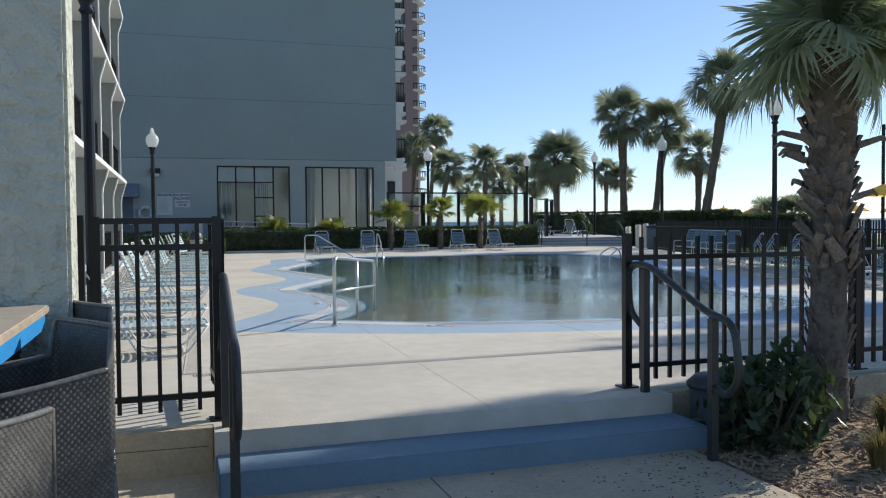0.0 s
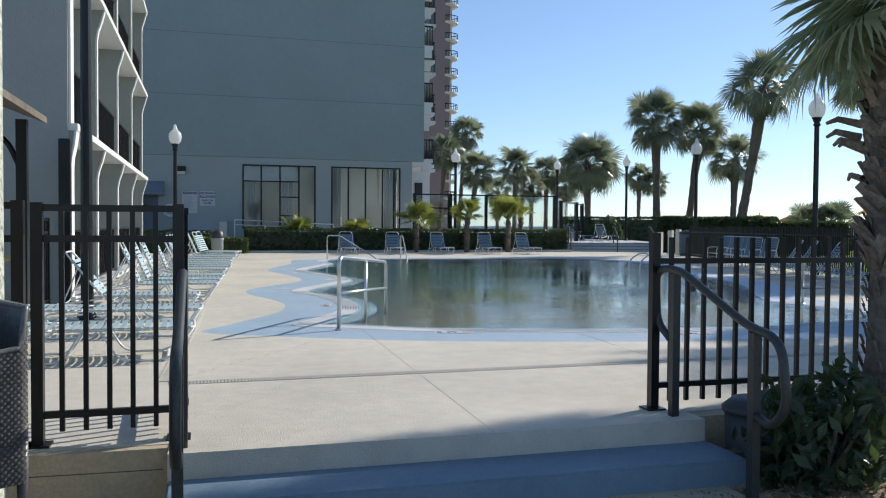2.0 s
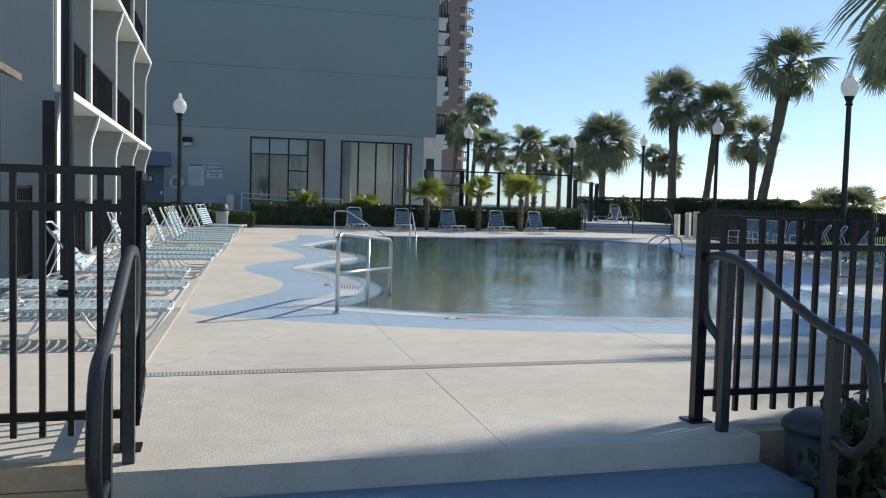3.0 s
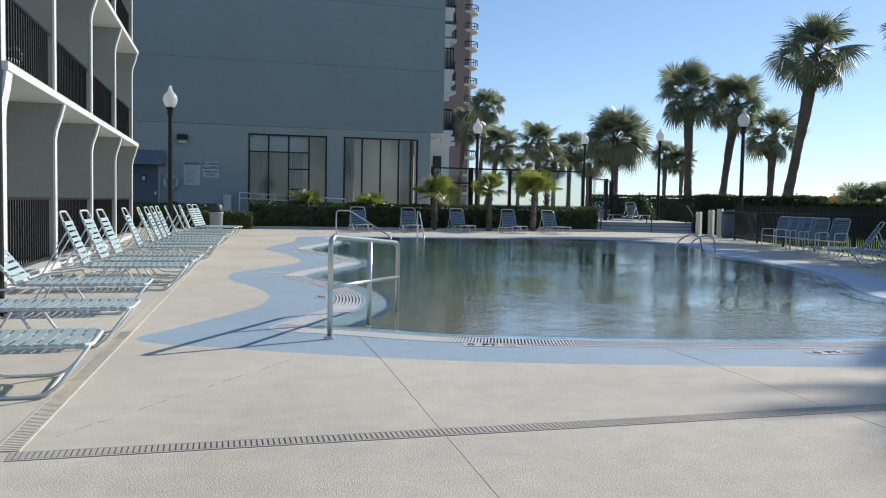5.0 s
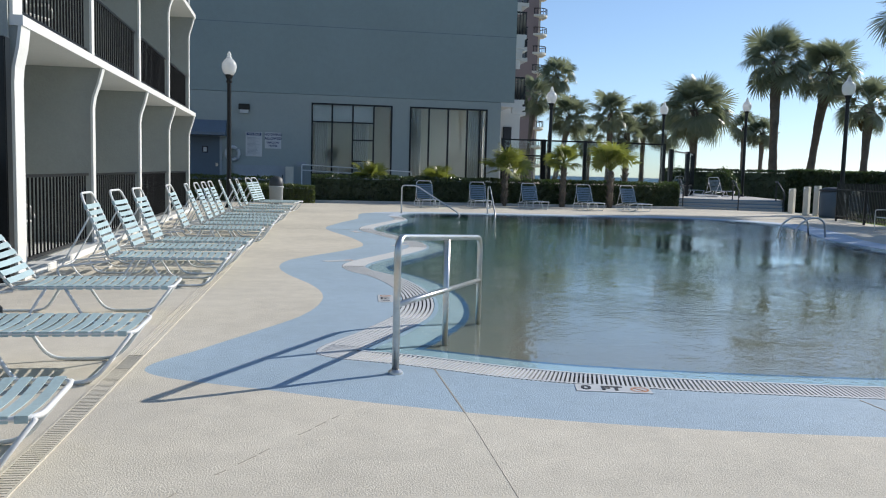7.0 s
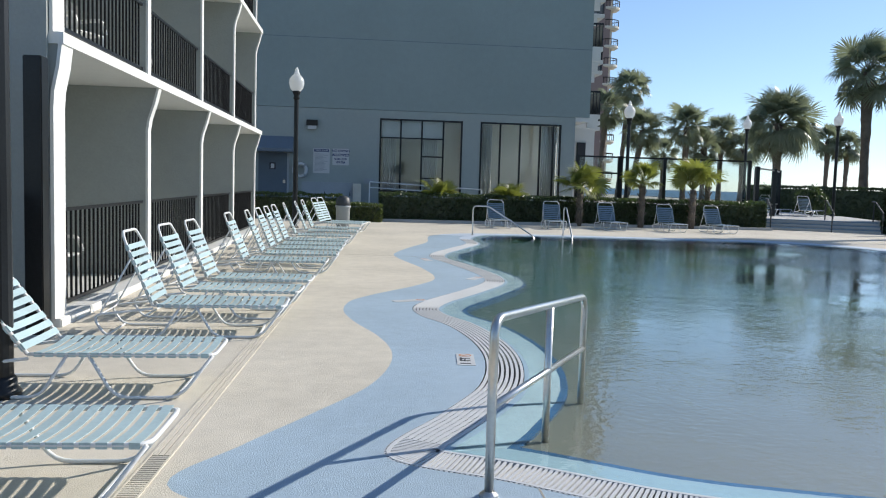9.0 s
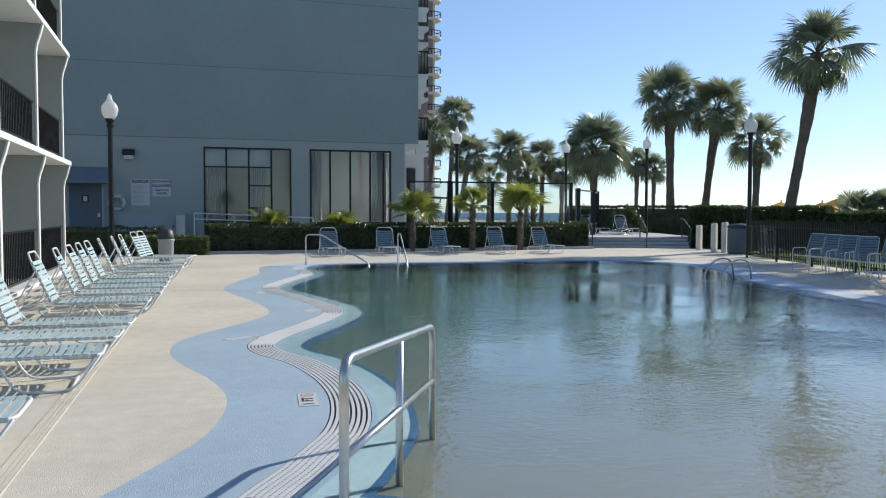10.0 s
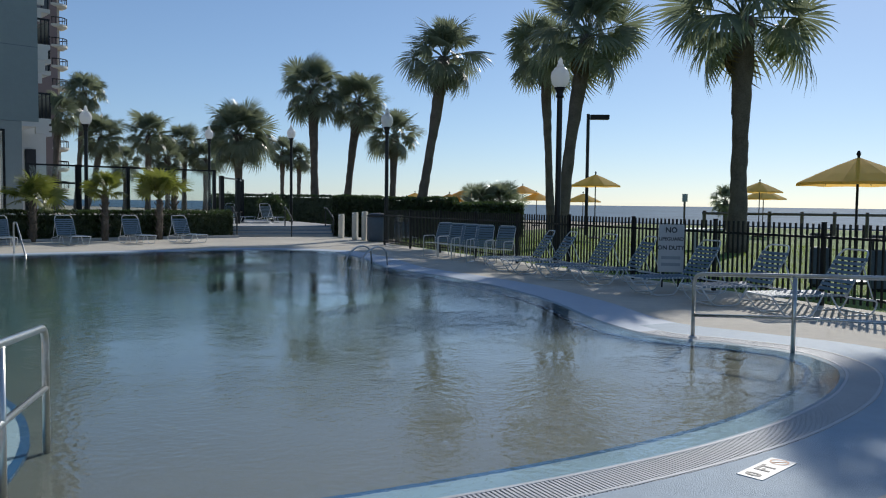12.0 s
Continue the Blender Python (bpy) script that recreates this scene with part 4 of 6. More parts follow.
for i, (x, y) in enumerate(((16.8, 31.1), (18.9, 33.6), (20.4, 36.0))):
    part("post", boxed(x - 0.09, x + 0.09, y - 0.09, y + 0.09, 0.45, 2.7), M["black"], scr)
for (xa, ya), (xb, yb) in zip(((16.8, 31.1), (18.9, 33.6)), ((18.9, 33.6), (20.4, 36.0))):
    d = math.hypot(xb - xa, yb - ya)
    m = pose(xa, ya, 0, 0, 0, math.degrees(math.atan2(yb - ya, xb - xa)))
    for z in (1.0, 2.62):
        part("rail", boxed(0.09, d - 0.09, -0.03, 0.03, z - 0.035, z + 0.035, m), M["black"], scr)
    g = part("pane", boxed(0.1, d - 0.1, -0.005, 0.005, 1.04, 2.58, m), M["screen"], scr)
    g.visible_shadow = False

def plastic_chair(m):
    c = thing("plastic_chair", "white moulded plastic chair on the patio behind the railing", "chair", "patio plastic chairs", m)
    bm = bmesh.new()
    rows = []
    for i in range(9):
        a = -1.15 + 2.3 * i / 8
        top = 0.92 - 0.10 * (a / 1.15) ** 2
        rows.append([bm.verts.new((-0.24 * math.cos(a) - 0.05 * f, 0.27 * math.sin(a), 0.42 + (top - 0.42) * f)) for f in (0, 0.5, 1)])
    for p, q in zip(rows, rows[1:]):
        for k in range(2):
            bm.faces.new((p[k], q[k], q[k + 1], p[k + 1]))
    bmesh.ops.solidify(bm, geom=bm.faces[:], thickness=0.02)
    part("backrest", bm, M["white"], c, smooth=True)
    part("seat", boxed(-0.22, 0.26, -0.25, 0.25, 0.40, 0.43, bevel=0.01), M["white"], c)
    for y in (-0.27, 0.27):
        part("armrest", tube(bmesh.new(), rounded([(-0.2, y, 0.62), (0.2, y, 0.64), (0.26, y, 0.45)], 0.08), 0.025, 6), M["white"], c, smooth=True)
        for x in (-0.24, 0.24):
            part("leg", tube(bmesh.new(), [(x, y, 0), (x * 0.9, y * 0.92, 0.42)], [0.02, 0.03], 6), M["white"], c)


for y, a in ((5.8, 15), (7.3, -20), (10.0, 5), (14.2, 25)):
    plastic_chair(pose(-4.4, y, 2.93, 0, 0, a))
plastic_chair(pose(-4.55, 5.9, 0.085, 0, 0, 20))
plastic_chair(pose(-4.6, 7.0, 0.085, 0, 0, -10))
plastic_chair(pose(-4.5, 10.3, 0.085, 0, 0, 10))
hut = thing("shade_hut", "dark open shade hut with a sloping roof beside the deck", "hut")
for y in (0.9, -2.4):
    part("post", boxed(-3.78, -3.66, y, y + 0.12, 0, 2.55), M["black"], hut)
    part("bracket", tube(bmesh.new(), rounded([(-3.72, y + 0.06, 1.9), (-3.9, y + 0.06, 2.35), (-4.4, y + 0.06, 2.5)], 0.2), 0.035, 6), M["black"], hut, smooth=True)
bm = bmesh.new()
v = [bm.verts.new(p) for p in ((-3.5, 1.3, 2.55), (-3.5, -2.9, 2.55), (-6.0, -2.9, 3.5), (-6.0, 1.3, 3.5), (-3.5, 1.3, 2.63), (-3.5, -2.9, 2.63), (-6.0, -2.9, 3.6), (-6.0, 1.3, 3.6))]
for f in ((0, 1, 2, 3), (7, 6, 5, 4), (0, 4, 5, 1), (1, 5, 6, 2), (3, 7, 4, 0), (2, 6, 7, 3)):
    bm.faces.new([v[i] for i in f])
part("roof", bm, M["bark"], hut, "weathered brown roof")

# ---- fences and gate ----
railing("pool_fence", (-2.50, -4.85), (-1.72, -4.85), 0, 0.18, 1.39, 0.125, "black metal fence panel beside the gateway", "fence", "entry fence", under=0.1, post=0.032, mid=1.21)
railing("pool_fence", (-9.0, -4.85), (-2.6, -4.85), 0, 0.18, 1.40, 0.135, "black metal fence panel beside the gateway", "fence", "entry fence", under=0.1, post=0.032, mid=1.21)
gate = thing("metal_gate", "black metal gate swung open against the fence post", "gate", at=pose(-1.68, -4.8, 0, 0, 0, 93))
for z in (0.2, 1.2, 1.38):
    part("rail", boxed(0.02, 0.9, -0.018, 0.018, z - 0.02, z + 0.02), M["black"], gate)
for k in range(8):
    piece("baluster", picket, gate, Matrix.LocRotScale((0.02 + k * 0.125, 0, 0.1), None, (1.2, 1.2, 1.28)))
railing("pool_fence", (1.515, -4.85), (10.965, -4.85), 0, 0.17, 1.06, 0.1345, "black metal picket fence beside the gateway", "fence", "entry fence", over=0.17, under=0.12, post=0.03)
railing("lawn_fence", (FX + FY * -4.7, -4.7), (FX + FY * 20.6, 20.6), -0.02, 0.2, 1.12, 0.115, "black metal picket fence along the lawn", "fence", "", over=0.22, under=0.1, post=0.03)
def entry_rail(x, s):
    r = thing("step_handrail", "dark painted pipe handrail with curled ends at the steps", "handrail", "entry handrails")
    part("top_rail", tube(bmesh.new(), rounded([(x + s * 0.02, -5.0, 0.52), (x, -4.86, 0.62), (x, -4.82, 1.0), (x, -5.12, 1.02), (x, -5.9, 0.71), (x, -6.18, 0.68), (x, -6.24, 0.3), (x, -6.1, 0.16), (x, -5.98, 0.2)], 0.14, 5), 0.027, 10), M["black_rail"], r, smooth=True)
    part("post", boxed(x - 0.027, x + 0.027, -5.11, -5.056, 0, 0.98), M["black_rail"], r)
    part("post", boxed(x - 0.027, x + 0.027, -5.977, -5.923, -0.31, 0.68), M["black_rail"], r)


entry_rail(1.54, 1)
entry_rail(-1.69, -1)
bin_ = thing("plastic_bin", "round black plastic bin beside the steps", "bin", at=pose(1.98, -5.42, -0.32))
part("body", lathe(bmesh.new(), [(0.17, 0), (0.2, 0.02), (0.225, 0.40)], 20), M["trash_lid"], bin_, smooth=True)
part("lid", lathe(bmesh.new(), [(0.24, 0.40), (0.24, 0.43), (0.18, 0.485), (0.05, 0.5)], 20), M["trash_lid"], bin_, smooth=True)

# ---- bar corner by the entry ----
bm = bmesh.new()
box(bm, -6.5, -2.55, -5.75, -5.4, -0.31, 3.6, bevel=0.02)
tagged(part("wall_bar", bm, M["stucco"]), "heavily trowelled greenish stucco wall", "wall", kind="structure")
bar_c = thing("bar_counter", "bar counter with a speckled top and bright blue edge", "counter")
part("top", boxed(-3.9, -2.66, -7.25, -5.8, 0.885, 0.93, bevel=0.008), M["counter"], bar_c)
part("blue_edge", boxed(-3.9, -2.68, -7.23, -5.82, 0.80, 0.885), M["counter_blue"], bar_c, "bright blue painted edge")
part("front", boxed(-3.8, -3.15, -7.2, -5.8, -0.31, 0.80), M["bar_front"], bar_c)
strand = M["wicker"]
def wicker_chair(m, label):
    """A tall bar chair: one woven shell curves round from arm to back to arm."""
    c = thing("wicker_bar_chair", label, "chair", "wicker bar chairs", m)
    line = rounded([(-0.30, -0.28, 0), (0.29, -0.28, 0), (0.29, 0.28, 0), (-0.30, 0.28, 0)], 0.05, 4)
    pts = [Vector(p) for p in line]
    run = [0.0]
    for p, q in zip(pts, pts[1:]):
        run.append(run[-1] + (q - p).length)
    def on(u):
        """Place, outward direction and top height at the share u of the shell's run."""
        at = max(0.0, min(0.9999, u)) * run[-1]
        k = max(i for i in range(len(pts) - 1) if run[i] <= at + 1e-9)
        d = (pts[k + 1] - pts[k]).normalized()
        p = pts[k] + d * (at - run[k])
        f = min(1.0, max(0.0, (p.x + 0.30) / 0.60))
        rise = min(1.0, max(0.0, (0.29 - abs(p.y)) / 0.03)) if p.x > 0.26 else 0.0
        top = 1.01 + 0.06 * f ** 1.6 + 0.17 * rise * rise * (3 - 2 * rise)
        return p, Vector((d.y, -d.x, 0)), top
    cols, step = 42, 0.0150
    def woven(name, u0, u1, low):
        bm, gap_shade = bmesh.new(), bmesh.new()
        for i in range(cols):
            a, b = u0 + (u1 - u0) * i / cols, u0 + (u1 - u0) * (i + 1) / cols
            (p, out, ta), (q, _, tb) = on(a), on(b)
            top = (ta + tb) / 2
            # Dark sheet behind the strands puts shade into the gaps of the weave.
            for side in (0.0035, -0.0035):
                gap_shade.faces.new([gap_shade.verts.new(w) for w in ((p.x + out.x * side, p.y + out.y * side, low), (q.x + out.x * side, q.y + out.y * side, low), (q.x + out.x * side, q.y + out.y * side, tb), (p.x + out.x * side, p.y + out.y * side, ta))])
            for j in range(int((top - low) / step)):
                if (i + j) % 2:
                    continue
                z = low + (j + 0.5) * step
                mid = (p + q) / 2
                for side in (1, -1):
                    e0, e1 = p.lerp(q, -0.18) + out * 0.004 * side, p.lerp(q, 1.18) + out * 0.004 * side
                    cm = mid + out * 0.0085 * side
                    h = step * 0.5
                    v = [bm.verts.new(w) for w in ((e0.x, e0.y, z - h * 0.5), (cm.x, cm.y, z - h), (e1.x, e1.y, z - h * 0.5), (e1.x, e1.y, z + h * 0.5), (cm.x, cm.y, z + h), (e0.x, e0.y, z + h * 0.5))]
                    bm.faces.new((v[0], v[1], v[4], v[5]))
                    bm.faces.new((v[1], v[2], v[3], v[4]))
        w = part(name, bm, strand, c, smooth=True)
        part("gap_shade", gap_shade, M["wicker_shade"], w)
        return tagged(w, kind="stuff")
    for name, u0, u1 in (("woven_side", 0.0, 0.345), ("woven_back", 0.345, 0.655), ("woven_side", 0.655, 1.0)):
        woven(name, u0, u1, 0.46)
    rim = []
    for i in range(161):
        p, _, top = on(i / 160)
        rim.append((p.x, p.y, top))
    part("rim", tube(bmesh.new(), [(rim[0][0], rim[0][1], 0.46)] + rim + [(rim[-1][0], rim[-1][1], 0.46)], 0.0135, 8), strand, c, "wrapped wicker rim", smooth=True)
    part("seat", boxed(-0.29, 0.27, -0.26, 0.26, 0.72, 0.78, bevel=0.015), strand, c)
    for y in (-0.25, 0.25):
        part("leg", tube(bmesh.new(), [(-0.27, y, 0), (-0.27, y, 0.72)], [0.02, 0.026], 8), strand, c, smooth=True)
        part("leg", tube(bmesh.new(), [(0.30, y, 0), (0.27, y, 0.35), (0.265, y, 0.72)], [0.02, 0.024, 0.028], 8), strand, c, smooth=True)
        part("stretcher", boxed(-0.26, 0.27, y - 0.013, y + 0.013, 0.24, 0.265), strand, c)
    part("footrest", boxed(-0.285, -0.255, -0.24, 0.24, 0.27, 0.30), strand, c)
    return c


ch = wicker_chair(pose(-2.70, -6.0, -0.31, 0, 0, 31), "dark grey woven wicker bar chair at the counter")
copy_thing(ch, pose(-2.636, -6.90, -0.31, 0, 0, 31))
copy_thing(ch, pose(-2.80, -7.69, -0.31, 0, 0, 250))
tagged(part("rope", tube(bmesh.new(), [(-3.72 - 0.04 * i, 0.88, 1.15 - 0.3 * math.sin(i / 8 * 3.14)) for i in range(9)], 0.02, 6), M["rope"]), "yellow rope slung on the hut post", "rope")

# ---- lamps ----
def lamp_post(x, y, z, h, label="black lamp post with a frosted acorn globe"):
    l = thing("lamp_post", label, "lamp", "lamp posts", pose(x, y, z))
    part("base", lathe(bmesh.new(), [(0.13, 0), (0.13, 0.04), (0.105, 0.07), (0.10, 0.13), (0.083, 0.15)], 14), M["black"], l, smooth=True)
    part("pole", tube(bmesh.new(), [(0, 0, 0.13), (0, 0, h - 0.12)], [0.082, 0.07], 12), M["black"], l)
    part("collar", lathe(bmesh.new(), [(0.072, h - 0.27), (0.11, h - 0.22), (0.078, h - 0.16), (0.12, h - 0.06), (0.15, h)], 14), M["black"], l, smooth=True)
    globe = part("globe", lathe(bmesh.new(), [(0.135, h), (0.205, h + 0.1), (0.24, h + 0.25), (0.225, h + 0.37), (0.15, h + 0.48), (0.105, h + 0.51)], 20), M["glasswhite"], l, "frosted white acorn globe", smooth=True)
    part("finial", lathe(bmesh.new(), [(0.105, h + 0.5), (0.085, h + 0.57), (0.06, h + 0.6), (0.07, h + 0.65), (0.02, h + 0.74)], 12), M["glasswhite"], globe, smooth=True)
    return l


lamp_post(-2.75, 22.62, 0, 4.31)
lamp_post(10.65, 30.45, 0.1, 4.44)
lamp_post(19.38, 22.2, 0, 4.54)
lamp_post(15.49, 10.07, -0.06, 4.58)
lamp_post(-3.12, 1.9, 0, 4.6)
lamp_post(23.4, 36.0, 0.45, 4.6)
lamp_post(20.6, 40.2, 0.45, 4.6)
sl = thing("street_light", "dark pole with a flat shoebox light head", "lamp", at=pose(34.65, 24.4, -0.06))
part("pole", tube(bmesh.new(), [(0, 0, 0), (0, 0, 6.5)], 0.09, 8), M["black"], sl)
part("head", boxed(0.1, 1.1, -0.22, 0.22, 6.2, 6.45, pose(0, 0, 0, 0, 0, -45), 0.02), M["black"], sl)

# ---- handrails in and by the pool ----
def post_rail(name, m, pts, posts, mid, label, r=0.024):
    o = thing(name, label, "handrail", at=m)
    part("top_rail", tube(bmesh.new(), rounded(pts, 0.12, 6), r, 12), M["steel"], o, smooth=True)
    for k, (p, z0, z1) in enumerate(posts):
        part("post", tube(bmesh.new(), [(p[0], p[1], z0), (p[0], p[1], z1)], r, 12), M["steel"], o, smooth=True)
    if mid:
        part("mid_rail", tube(bmesh.new(), mid, r * 0.85, 10), M["steel"], o, smooth=True)
    part("flange", lathe(bmesh.new(), [(0.05, 0), (0.05, 0.015), (0.03, 0.03)], 16, (pts[0][0], pts[0][1], 0)), M["steel"], o)
    return o


E1 = (1.0, 1.95)
post_rail("pool_handrail", None, [(0, 0, 0), (0, 0, 0.905), (E1[0], E1[1], 0.755), (E1[0], E1[1], -0.3)], [((0.52, 1.02), -0.2, 0.83)],
          [(0, 0, 0.46), (E1[0], E1[1], 0.365)], "polished steel handrail leading into the shallow pool")
post_rail("pool_handrail", None, [(8.18, 1.69, -0.15), (8.18, 1.69, 0.77), (8.25, 0.5, 0.83), (8.36, -1.4, 0.92), (8.36, -1.4, 0)], [((8.25, 0.5), -0.1, 0.83)],
          [(8.18, 1.69, 0.275), (8.25, 0.5, 0.37), (8.36, -1.4, 0.47)], "polished steel handrail at the pool's shallow corner")
post_rail("grab_rail", None, [(2.75, 20.9, 0), (2.75, 20.9, 0.9), (3.2, 20.75, 0.9), (4.5, 20.2, 0.05), (4.6, 20.1, -0.3)], [], None, "steel grab rail at the deep-end steps", 0.022)
post_rail("grab_rail", None, [(5.75, 21.6, 0), (5.75, 21.6, 0.9), (5.72, 21.2, 0.9), (5.6, 19.9, 0.05), (5.6, 19.7, -0.3)], [], None, "steel grab rail at the deep-end steps", 0.022)
lad = thing("pool_ladder", "steel pool ladder with two hooped rails", "ladder", at=pose(11.55, 12.95, 0, 0, 0, 188))
for y in (-0.28, 0.28):
    part("ladder_rail", tube(bmesh.new(), rounded([(-0.55, y, 0), (-0.5, y, 0.42), (-0.1, y, 0.5), (0.35, y, 0.25), (0.42, y, -0.9)], 0.22, 6), 0.022, 10), M["steel"], lad, smooth=True)
for z in (-0.25, -0.55):
    part("tread", boxed(0.36, 0.46, -0.28, 0.28, z - 0.02, z), M["steel"], lad)

# ---- loungers ----
def lounger(name, angle, m, label, group, strap, lattice=False):
    o = thing(name, label, "sun lounger", group, m)
    W, H, ca, sa = 0.31, 0.31, math.cos(radians(angle)), math.sin(radians(angle))
    hx, foot, back = -0.22, 1.03, 0.76
    tp = M["white_tube"]
    seat = part("seat_frame", tube(bmesh.new(), rounded([(hx, -W, H), (foot, -W, H), (foot, W, H), (hx, W, H)], 0.1), 0.014, 6), tp, o, smooth=True)
    def bk(u, y):
        return (hx - u * ca, y, H + u * sa)
    rest = part("back_frame", tube(bmesh.new(), rounded([bk(0, -W), bk(back * 0.8, -W), bk(back, -W * 0.82), bk(back, W * 0.82), bk(back * 0.8, W), bk(0, W)], 0.07), 0.014, 6), tp, o, smooth=True)
    for s in (-W, W):
        part("side_loop", tube(bmesh.new(), rounded([(1.02, s, H), (0.80, s * 1.05, 0.014), (0.36, s * 1.05, 0.014), (0.18, s, H)], 0.1), 0.013, 6), tp, o, smooth=True)
        part("rear_loop", tube(bmesh.new(), rounded([(0.04, s, H), (-0.14, s * 1.05, 0.014), (-0.66, s * 1.05, 0.014), (-0.78, s, H - 0.1), (hx, s, H - 0.03)], 0.09), 0.013, 6), tp, o, smooth=True)
    for x in (0.78, -0.64):
        part("cross_bar", tube(bmesh.new(), [(x, -W, 0.02), (x, W, 0.02)], 0.012, 6), tp, o)
    if angle > 20:
        part("back_stay", tube(bmesh.new(), rounded([bk(0.5, -W), (hx - 0.5, -W * 0.9, H - 0.1), (hx - 0.5, W * 0.9, H - 0.1), bk(0.5, W)], 0.06), 0.01, 6), tp, o, smooth=True)
    bm = bmesh.new()
    n = 6
    top, low = [], []
    for i in range(n + 1):
        y = -W - 0.012 + (2 * W + 0.024) * i / n
        z = 0.016 - 0.018 * math.sin(math.pi * i / n)
        top.append([bm.verts.new((x, y, z)) for x in (-0.026, 0.026)])
        low.append([bm.verts.new((x, y, z - 0.003)) for x in (-0.026, 0.026)])
    for i in range(n):
        bm.faces.new((top[i][0], top[i][1], top[i + 1][1], top[i + 1][0]))
        bm.faces.new((low[i][1], low[i][0], low[i + 1][0], low[i + 1][1]))
        bm.faces.new((top[i][1], low[i][1], low[i + 1][1], top[i + 1][1]))
        bm.faces.new((top[i][0], top[i + 1][0], low[i + 1][0], low[i][0]))
    for s in (0, n):
        y = top[s][0].co.y
        q = [bm.verts.new((x, y, -0.016)) for x in (-0.026, 0.026)]
        bm.faces.new((top[s][0], top[s][1], q[1], q[0]) if s else (top[s][1], top[s][0], q[0], q[1]))
    sm = link_mesh("strap", bm, strap)
    for k in range(16):
        piece("strap", sm, seat, pose(hx + 0.07 + k * 0.0745, 0, H))
    for k in range(8):
        u = 0.06 + k * 0.077
        p = bk(u, 0)
        piece("strap", sm, rest, pose(p[0], 0, p[2], 0, angle, 0))
    if lattice:
        lm = link_mesh("long_strap", boxed(-0.62, 0.6, -0.02, 0.02, 0.0, 0.006), strap)
        for y in (-0.2, -0.1, 0.0, 0.1, 0.2):
            piece("long_strap", lm, rest, Matrix.LocRotScale(Vector(bk(0.35, y)) + Vector((0, 0, 0.012)), Euler((0, radians(angle), 0)), (0.52, 1, 1)))
    return o


LAB = "aqua vinyl-strap sun lounger with a white tube frame, backrest %s"
ROW = "loungers along the wing"
mid_up = lounger("sun_lounger", 52, pose(-2.70, 2.15, 0), LAB % "half raised", ROW, M["strap"])
up = lounger("sun_lounger", 67, pose(-2.42, 4.4, 0, 0, 0, 1), LAB % "raised", ROW, M["strap"])
flat = lounger("sun_lounger", 2, pose(-2.65, 0.2, 0, 0, 0, -1), LAB % "lowered flat", ROW, M["strap"])
copy_thing(flat, pose(-2.71, -1.58, 0, 0, 0, 1.5))
random.seed(4)
for y in (5.5, 6.55, 8.9, 10.1, 11.2, 12.2, 13.3, 14.8, 16.4, 17.8):
    copy_thing(up, pose(-2.40 + 0.05 * (y - 4) + random.uniform(-0.04, 0.04), y, 0, 0, 0, random.uniform(-3, 3)))
for x, y, a in ((-1.55, 20.4, -12), (-1.42, 21.3, -14)):
    copy_thing(up, pose(x, y, 0, 0, 0, a))
bl = lounger("sun_lounger", 64, pose(4.35, 25.9, 0, 0, 0, -88), "blue vinyl-strap sun lounger before the hedge, backrest raised", "loungers by the hedge", M["strap_blue_backlit"])
for x, y, a in ((6.45, 26.0, -93), (8.6, 26.0, -86), (10.85, 25.9, -88), (12.65, 25.7, -84)):
    copy_thing(bl, pose(x, y, 0, 0, 0, a))
rl = lounger("sun_lounger", 58, pose(FX + FY * 1.75 - 1.0, 1.75, 0, 0, 0, 152), "sun lounger along the lawn fence, straps in a backlit blue-grey, backrest raised", "loungers along the fence", M["strap_blue_backlit"])
for y in (3.1, 4.6, 6.3, 7.45, 8.85, 9.7):
    copy_thing(rl, pose(FX + FY * y - 1.0 + random.uniform(-0.1, 0.1), y, 0, 0, 0, 152 + random.uniform(-6, 6)))
copy_thing(rl, pose(19.0, 20.6, 0, 0, 0, 240))
for x, y, a in ((18.2, 33.8, 200), (19.4, 34.6, 20), (20.7, 33.6, 30)):
    copy_thing(bl, pose(x, y, 0.45, 0, 0, a))
def arm_chair(m):
    o = thing("patio_chair", "patio armchair with a white tube frame and straps in a backlit blue-grey", "chair", "chairs along the fence", m)
    tp = M["white_tube"]
    for s in (-0.28, 0.28):
        part("side_frame", tube(bmesh.new(), rounded([(0.28, s, 0.01), (0.28, s, 0.62), (-0.25, s, 0.62), (-0.34, s, 0.01)], 0.08), 0.013, 6), tp, o, smooth=True)
        part("foot_bar", tube(bmesh.new(), [(0.28, s, 0.012), (-0.34, s, 0.012)], 0.012, 6), tp, o)
    seat = part("seat_frame", tube(bmesh.new(), rounded([(0.26, -0.25, 0.42), (-0.22, -0.25, 0.38), (-0.22, 0.25, 0.38), (0.26, 0.25, 0.42), (0.26, -0.25, 0.42)], 0.05), 0.012, 6), tp, o)
    rest = part("back_frame", tube(bmesh.new(), rounded([(-0.2, -0.25, 0.38), (-0.42, -0.25, 1.0), (-0.42, 0.25, 1.0), (-0.2, 0.25, 0.38)], 0.08), 0.013, 6), tp, o, smooth=True)
    sm = link_mesh("strap", boxed(-0.025, 0.025, -0.25, 0.25, 0.006, 0.014), M["strap_blue_backlit"])
    for k in range(7):
        piece("strap", sm, seat, pose(-0.18 + k * 0.068, 0, 0.385 + 0.005 * k))
    for k in range(9):
        piece("strap", sm, rest, pose(-0.225 - 0.0227 * k, 0, 0.45 + 0.064 * k, 0, 70, 0))
    return o


ac = arm_chair(pose(FX + FY * 11.3 - 0.75, 11.3, 0, 0, 0, 195))
